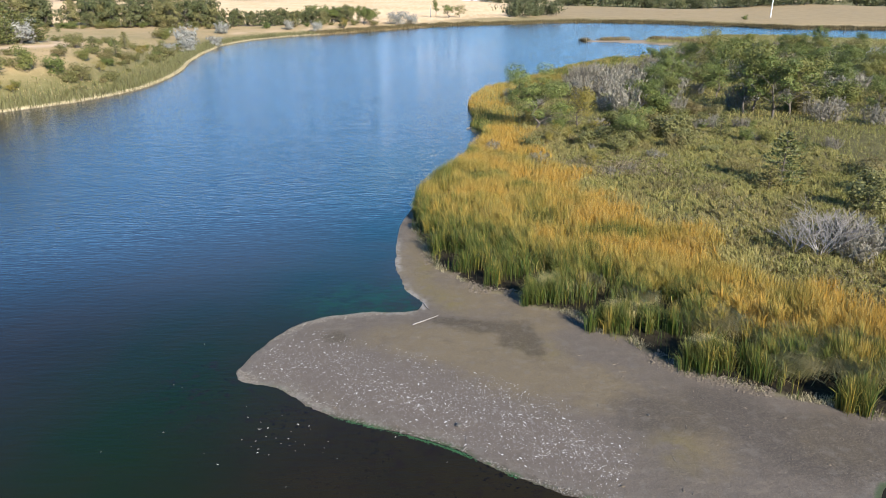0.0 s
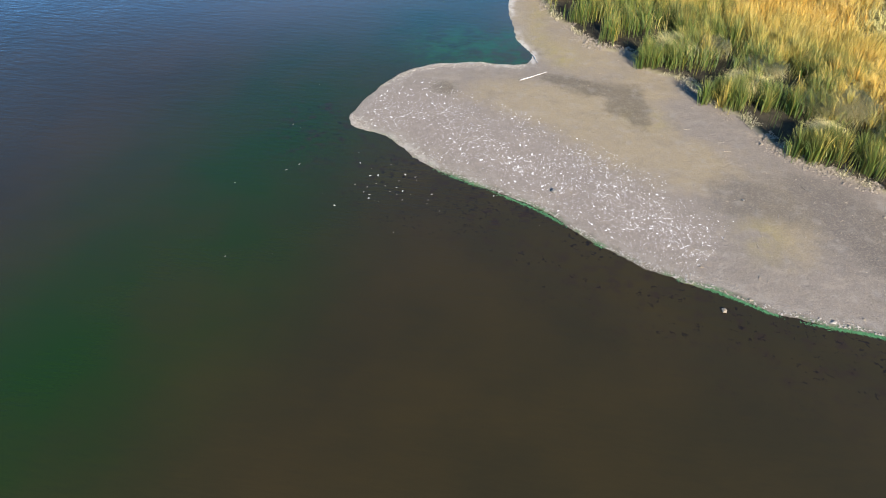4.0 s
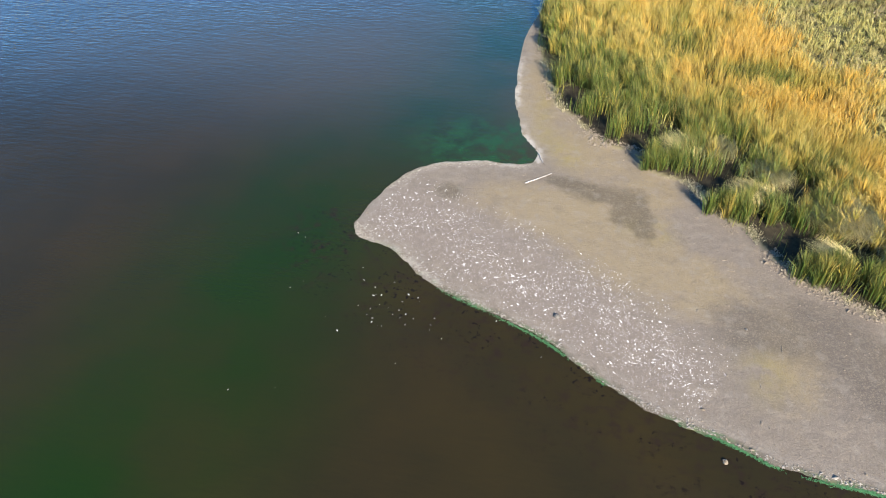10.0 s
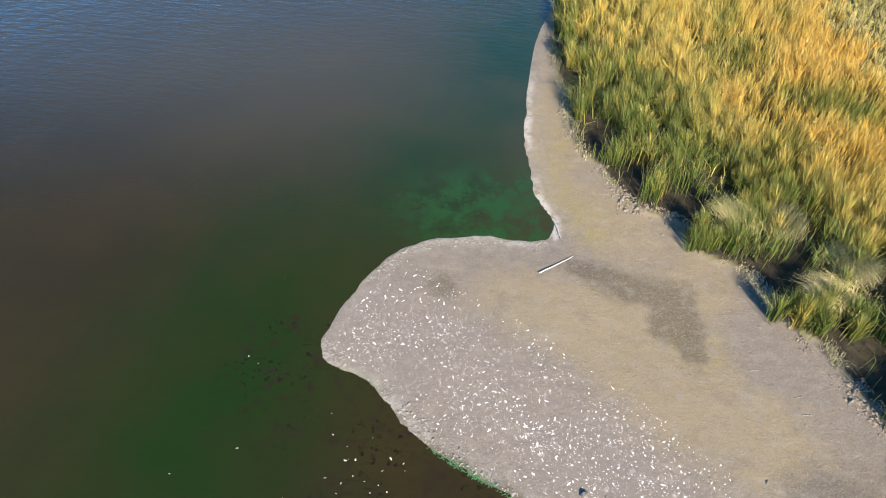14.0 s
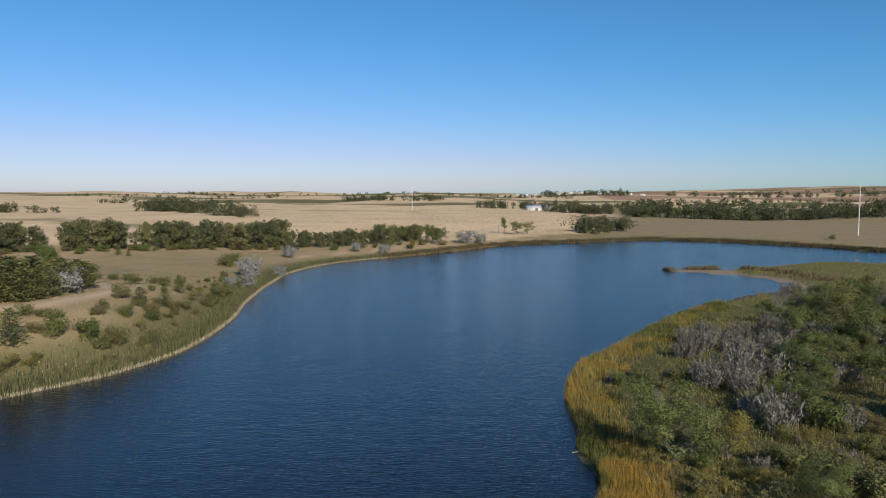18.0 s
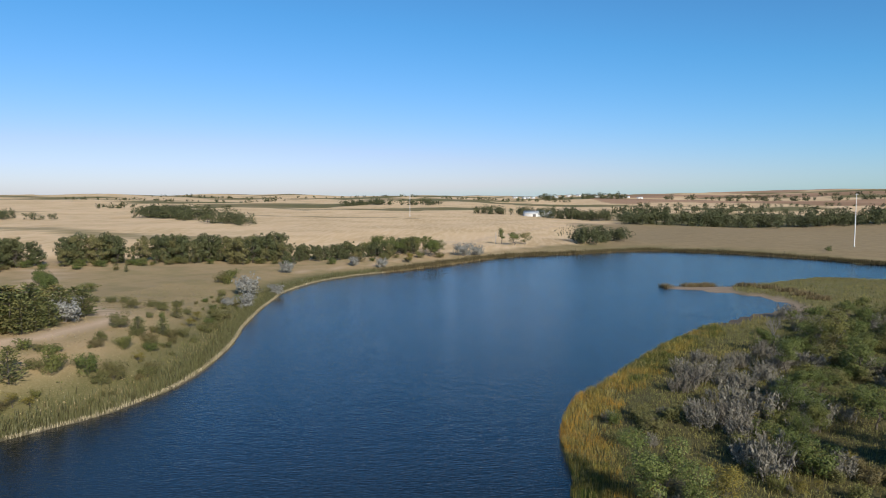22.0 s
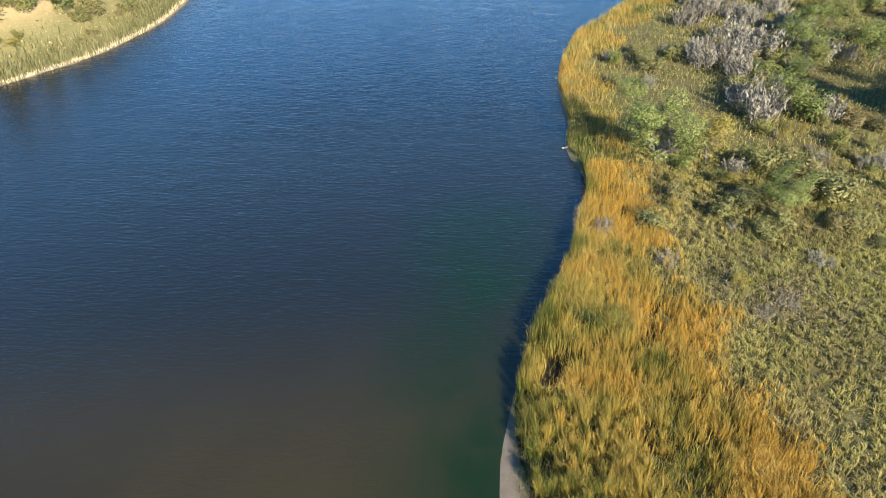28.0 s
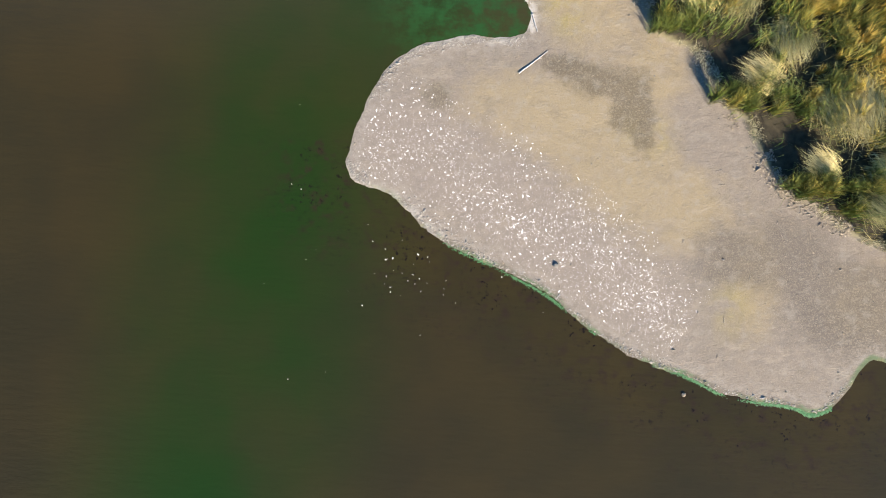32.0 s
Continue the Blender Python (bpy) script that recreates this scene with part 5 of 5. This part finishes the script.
for x0, y0, x1, y1, n, h in FAR_GROVES:
    for k in range(int(n * 1.15)):
        u = rng.uniform(0, 1)
        px, py = x0 + (x1 - x0) * u + rng.normal(0, 6), y0 + (y1 - y0) * u + rng.normal(0, 14)
        pz, th = float(survey(np.array([px]), np.array([py]))[0][0]), h * rng.uniform(0.6, 1.15)
        w = th * rng.uniform(0.45, 0.75)
        ends = [Vector((rng.normal(0, 0.42) * w, rng.normal(0, 0.42) * w, th * rng.uniform(0.1, 0.82))) for _ in range(9)]
        c, out = lobed(rng, ends, 300 if py < 1400 else 90, w * 0.5)
        v, f = leaves(c + [px, py, pz], th * (0.055 if py < 1400 else 0.1), rng, 0.3, None, out)
        lf.append(f + sum(map(len, lv))), lv.append(v)
        v, f = tubes([(Vector((px, py, pz - 0.3)), Vector((px, py, pz + th * 0.6)), th * 0.022, th * 0.008)], 5)
        tf.append(f + sum(map(len, tv))), tv.append(v)
woods = tagged(new("far_woods", mesh_of("far_woods", np.vstack(lv), np.vstack(lf), FAR_LEAF)), "distant groves and tree lines between the fields", "trees", kind="stuff")
part_of("trunks", mesh_of("trunks", np.vstack(tv), np.vstack(tf), BARK), woods)


# ---- mud bar: what lies on it ----
def feather_mat():
    p = Paint("feather_white", 0.9, 0.1)
    r = p.island()
    c = p.mix(p.ramp(r, 0.0, 0.8), (0.16, 0.138, 0.128), (0.40, 0.365, 0.34))
    c = p.mix(p.ramp(r, 0.75, 1.0), c, (0.58, 0.555, 0.53))
    return p.done(p.mix(p.calc("MULTIPLY", p.ramp(p.noise(14.0, 3), 0.45, 0.7), 0.35), c, (0.17, 0.145, 0.13)))


WHITE = feather_mat()
SLIME = plain("green_slime", (0.016, 0.05, 0.018), (0.04, 0.105, 0.042), 6.0, 0.4, 0.3)
CLOD = plain("dry_clods", (0.085, 0.068, 0.05), (0.16, 0.13, 0.10), 8.0, 0.95, 0.5)
STONE = plain("stone", (0.30, 0.28, 0.25), (0.45, 0.43, 0.39), 12.0, 0.85, 0.4)
DARK_STONE = plain("dark_stone", (0.05, 0.045, 0.04), (0.11, 0.10, 0.09), 12.0, 0.8, 0.4)


def flakes(px, py, pz, size, rng, tall=0.25):
    """Small uneven lumps: four corners and a low top each."""
    n = len(px)
    a0, long = rng.uniform(0, 6.283, n), rng.uniform(1.0, 3.2, n)
    v = np.empty((n, 5, 3))
    for j in range(4):
        a, q = j * 1.571 + rng.uniform(-0.4, 0.4, n), rng.uniform(0.6, 1.2, n) * size / 2
        u, w = np.cos(a) * q * long, np.sin(a) * q
        v[:, j] = np.stack([px + u * np.cos(a0) - w * np.sin(a0), py + u * np.sin(a0) + w * np.cos(a0), pz - 0.01], 1)
    v[:, 4] = np.stack([px, py, pz + size * tall * rng.uniform(0.5, 1.3, n)], 1)
    i = np.arange(n)[:, None] * 5
    return v.reshape(-1, 3), np.vstack([i + [0, 1, 4], i + [1, 2, 4], i + [2, 3, 4], i + [3, 0, 4]])


rng = np.random.RandomState(171)
n = 27000
u, w = rng.uniform(-0.1, 0.9, n), rng.normal(0, 1, n)
half = 3.1 - 1.2 * u
x = -11.6 + 25.2 * u + 0.55 * w * half
y = 46.2 - 14.6 * u + 0.83 * w * half + 1.5 * np.sin(u * 3.14)
z, r, s, e = survey(x, y)
keep = (s > 0.7) & (r < -1.5) & (np.abs(w) < 1.7) & (rng.uniform(0, 1, n) < 0.42 + 0.3 * patchy(x, y, 1.6, 62) + 0.15 * patchy(x, y, 5, 63))
x, y, z = x[keep], y[keep], z[keep]
v, f = flakes(x, y, z, np.clip(rng.gamma(1.4, 0.038, len(x)) + 0.02, 0, 0.2) * (1.1 - 0.1 * smooth(0, 12, x)), rng, 0.06)
tagged(new("feathers", mesh_of("feathers", v, f, WHITE)), "white moulted feathers and droppings strewn on grey mud", "feathers", kind="stuff")

# feathers adrift on the water beside the bar
n = 45
x, y = rng.uniform(-21, 4, n), rng.uniform(28, 50, n)
x, y = np.append(x, rng.normal(-9, 1.8, 26)), np.append(y, rng.normal(36.6, 1.6, 26))
s = ground(x, y)[2]
keep = s < -0.4
v, f = flakes(x[keep], y[keep], 0 * x[keep] + 0.012, rng.uniform(0.03, 0.1, keep.sum()), rng, 0.08)
tagged(new("floating_feathers", mesh_of("floating_feathers", v, f, WHITE)), "single white feathers adrift on brown water", "feathers", kind="stuff")
# a ribbon of slime along the south edge of the bar
edge = spline(MUD_EDGE, 60)[5 * 60:16 * 60]
n = 8000
k = rng.randint(0, len(edge) - 1, n)
x, y = (edge[k] + rng.normal(0, 0.06, (n, 2)) - [0, 0.03]).T
amount = np.clip(0.35 + 0.9 * patchy(x, y, 3.0, 102, 3), 0, 1) * smooth(40, 34, y)
keep = rng.uniform(0, 1, n) < amount
z = np.maximum(survey(x, y)[0], 0.0)
v, f = flakes(x[keep], y[keep], z[keep] + 0.012, rng.uniform(0.03, 0.09, keep.sum()), rng, 0.1)
tagged(new("slime_ribbon", mesh_of("slime_ribbon", v, f, SLIME)), "bright green algae washed up along the mud's edge", "algae", kind="stuff")

# clods along the foot of the reeds, and crumbs over the mud
n = 18000
k = rng.randint(0, len(REEDS) // 2 + 20, n)
x, y = (REEDS[k] + (REEDS[k + 1] - REEDS[k]) * rng.uniform(0, 1, (n, 1)) + rng.normal(0, 0.45, (n, 2))).T
z, r, s, e = survey(x, y)
keep = (r < 0.7) & (r > -1.4) & (s > 0.2) & (patchy(x, y, 2.2, 73) > 0.05)
v, f = flakes(x[keep], y[keep], z[keep], rng.gamma(1.7, 0.038, keep.sum()) + 0.02, rng, 0.55)
tagged(new("mud_clods", mesh_of("mud_clods", v, f, CLOD)), "dry brown clods and litter along the reeds' foot", "clods", kind="stuff")
x, y, rng2 = scatter(-15, 27, 27, 60, 4.0, 172)
z, r, s, e = survey(x, y)
keep = e & (r < -0.3) & (s > 0.15) & (rng2.uniform(0, 1, len(x)) < 0.35 + 0.6 * smooth(2.5, 0.5, s))
v, f = flakes(x[keep], y[keep], z[keep], rng2.gamma(2.0, 0.02, keep.sum()) + 0.02, rng2, 0.6)
tagged(new("mud_crumbs", mesh_of("mud_crumbs", v, f, CLOD)), "small crumbs of mud and shell", "crumbs", kind="stuff")


PALE_CLOD = plain("pale_crust", (0.10, 0.088, 0.076), (0.21, 0.188, 0.165), 8.0, 0.95, 0.5)
edge = spline(MUD_EDGE, 60)[4 * 60:27 * 60]
n = 15000
k = rng.randint(0, len(edge) - 1, n)
x, y = (edge[k] + rng.normal(0, 0.42, (n, 2))).T
z, r, s, e = survey(x, y)
keep = (s > 0.12) & (s < 1.0) & (patchy(x, y, 2.4, 106) + 0.5 * smooth(0.7, 0.2, s) > 0.05)
v, f = flakes(x[keep], y[keep], z[keep], rng.gamma(2.0, 0.022, keep.sum()) + 0.02, rng, 0.55)
tagged(new("shore_crust", mesh_of("shore_crust", v, f, PALE_CLOD)), "pale crumbly crust along the water's edge", "crust", kind="stuff")


def log(name, label, a, b, radius, seed, material=None):
    """A weathered trunk lying from a to b: knotty, tapered, with a broken stub."""
    rng = np.random.RandomState(seed)
    a, b = Vector(a), Vector(b)
    p = [a.lerp(b, i / 6) + Vector((rng.normal(0, 0.25) * radius, rng.normal(0, 0.25) * radius, 0)) for i in range(7)]
    seg = [(p[i], p[i + 1], radius * (1.1 - 0.1 * i), radius * (1.0 - 0.1 * i)) for i in range(6)]
    side = (b - a).cross(Vector((0, 0, 1))).normalized()
    base = tagged(new(name), label, "driftwood")
    base.location = a
    part_of("trunk", mesh_of("trunk", *[tubes([(s0 - a, s1 - a, r0, r1) for s0, s1, r0, r1 in seg], 7)[i] for i in (0, 1)], material or GREY_WOOD, None, True), base)
    stub = [(p[4] - a, p[4] - a + side * radius * 3 + (b - a).normalized() * radius * 3 + Vector((0, 0, radius)), radius * 0.4, radius * 0.15)]
    part_of("broken_branch", mesh_of("broken_branch", *tubes(stub, 5), material or GREY_WOOD, None, True), base)
    return base


def rise(x, y, up=0.0):
    return (x, y, float(survey(np.array([x]), np.array([y]))[0][0]) + up)


log("driftwood", "pale weathered log lying on the mud", rise(-2.5, 51.7, 0.05), rise(-0.45, 53.5, 0.04), 0.055, 181)
log("driftwood", "bleached stick at the lip of the cove", rise(-1.75, 56.2, 0.05), rise(-1.3, 54.9, 0.05), 0.06, 182)
log("driftwood", "bleached log washed up by the point", (4.7, 138.7, 0.06), (6.6, 139.6, 0.16), 0.12, 183)
TWIG = plain("dark_twigs", (0.10, 0.08, 0.06), (0.2, 0.165, 0.13), 8.0)
for i, (x, y, a) in enumerate(((12.5, 45.2, 0.3), (12.8, 44.2, 0.1), (10.2, 46.6, 0.2), (15.4, 37.2, 1.4), (-1.0, 39.4, 2.2), (17.8, 40.4, 2.1), (1.4, 35.9, 1.5), (13.7, 34.0, 1.7), (14.4, 41.2, 2.4))):
    log("stick", "thin dark stick lying on the mud", rise(x, y, 0.02), rise(x + 0.5 * math.cos(a), y + 0.5 * math.sin(a), 0.03), 0.018, 190 + i, TWIG)


def rock(name, label, at, size, seed, material):
    bm = bmesh.new()
    bmesh.ops.create_icosphere(bm, subdivisions=2, radius=size)
    for v in bm.verts:
        v.co *= 1 + 0.3 * noise.noise(v.co * (1.6 / size) + Vector((seed, 0, 0)))
        v.co.z *= 0.65
    me = bpy.data.meshes.new(name)
    bm.to_mesh(me)
    bm.free()
    me.materials.append(material)
    ob = tagged(new(name, me), label, "rock")
    ob.location = (at[0], at[1], at[2] + size * 0.3)
    return ob


rock("rock", "brown rock standing out of the shallow water", (11.0, 28.5, -0.02), 0.17, 3, CLOD)
rock("rock", "small dark rock among the feathers", rise(1.0, 37.6), 0.2, 5, DARK_STONE)
rock("rock", "small dark stone on dry mud", rise(13.4, 38.7), 0.09, 7, DARK_STONE)

# ---- poles, farm and town in the distance ----
POLE = plain("white_painted_steel", (0.62, 0.62, 0.61), (0.70, 0.70, 0.69), 2.0, 0.5, 0.05)
WHITE_WALL = plain("white_siding", (0.62, 0.62, 0.61), (0.70, 0.70, 0.68), 1.0, 0.6, 0.1)
ROOF = plain("metal_roof", (0.42, 0.44, 0.46), (0.52, 0.54, 0.55), 0.6, 0.5, 0.1)
DOOR = plain("dark_door", (0.14, 0.13, 0.12), (0.2, 0.19, 0.18), 1.0)


def mast(name, label, x, y, height, radius, arms):
    at = Vector(rise(x, y))
    base = tagged(new(name), label, "pole")
    base.location = at
    part_of("shaft", mesh_of("shaft", *tubes([(Vector((0, 0, -0.5)), Vector((0, 0, height * 0.5)), radius, radius * 0.8), (Vector((0, 0, height * 0.5)), Vector((0, 0, height)), radius * 0.8, radius * 0.5)], 10), POLE, None, True), base)
    part_of("footing", mesh_of("footing", *tubes([(Vector((0, 0, -0.4)), Vector((0, 0, 0.5)), radius * 1.9, radius * 1.7)], 10), STONE), base)
    for k in range(arms):
        h = height * (0.97 - 0.07 * k)
        part_of("crossarm", mesh_of("crossarm", *tubes([(Vector((-height * 0.035, 0, h)), Vector((height * 0.035, 0, h)), radius * 0.25, radius * 0.25)], 6), POLE), base)
    return base


mast("steel_mast", "tall white steel mast standing in the brown field", 281, 629, 44, 0.42, 2)
mast("steel_mast", "tall white steel mast far off in the stubble", -150, 1118, 35, 0.4, 2)
mast("utility_pole", "pale pole beside the field road", -11, 640, 10, 0.28, 1)


def barn(name, label, x, y, length, width, eave, ridge, turn, category="barn"):
    base = tagged(new(name), label, category)
    base.matrix_basis = Matrix.Translation(rise(x, y)) @ Matrix.Rotation(turn, 4, "Z")
    a, b = length / 2, width / 2
    v = np.array([(-a, -b, -0.5), (a, -b, -0.5), (a, b, -0.5), (-a, b, -0.5), (-a, -b, eave), (a, -b, eave), (a, b, eave), (-a, b, eave), (-a, 0, ridge), (a, 0, ridge)])
    part_of("wall", mesh_of("wall", v, [np.array([(0, 1, 5, 4), (2, 3, 7, 6), (1, 2, 6, 5), (3, 0, 4, 7)]), np.array([(5, 6, 9), (7, 4, 8)])], WHITE_WALL), base)
    for sgn in (-1, 1):
        o = 0.5
        drop = (ridge - eave) / b * o
        q = np.array([(-a - o, sgn * (b + o), eave - drop), (a + o, sgn * (b + o), eave - drop), (a + o, 0, ridge + 0.03), (-a - o, 0, ridge + 0.03)])
        q = np.vstack([q + [0, 0, 0.05], q + [0, 0, 0.25]])
        part_of("roof", mesh_of("roof", q, np.array([(3, 2, 1, 0), (4, 5, 6, 7), (0, 1, 5, 4), (1, 2, 6, 5), (2, 3, 7, 6), (3, 0, 4, 7)]), ROOF), base)
    d = np.array([(-a * 0.2, -b - 0.06, 0), (a * 0.1, -b - 0.06, 0), (a * 0.1, -b - 0.06, eave * 0.8), (-a * 0.2, -b - 0.06, eave * 0.8)])
    part_of("door", mesh_of("door", np.vstack([d, d + [0, 0.05, 0]]), np.array([(0, 1, 2, 3), (7, 6, 5, 4), (0, 4, 5, 1), (2, 6, 7, 3), (1, 5, 6, 2), (3, 7, 4, 0)]), DOOR), base)
    return base


barn("barn", "long white barn with a grey metal roof", 47, 1205, 34, 16, 5.5, 9.5, 0.1)
barn("barn", "white gabled barn beside the long one", 72, 1200, 13, 12, 6, 10, 1.4)
rng = np.random.RandomState(201)
for k in range(22):
    barn("far_house", "small pale house of a far town", 60 + 26 * k + rng.uniform(-9, 9), 3300 + rng.uniform(-120, 120), rng.uniform(12, 26), 11, 5, 8.5, rng.uniform(-0.6, 0.6), "house")

rng = np.random.RandomState(211)
trail = spline([(8.0, 57.0), (7.2, 55.6), (7.1, 53.8), (7.3, 52.0), (6.6, 50.0), (5.9, 48.4)], 9)
trail = trail + rng.normal(0, 0.14, trail.shape)
trail = np.vstack([trail, trail[20:] + rng.normal(0, 0.45, trail[20:].shape)])
z = survey(*trail.T)[0]
v, f = flakes(trail[:, 0], trail[:, 1], z, rng.uniform(0.07, 0.13, len(trail)), rng, 0.1)
tagged(new("footprints", mesh_of("footprints", v, f, DARK_STONE)), "trail of dark wet tracks across the mud", "tracks", kind="stuff")
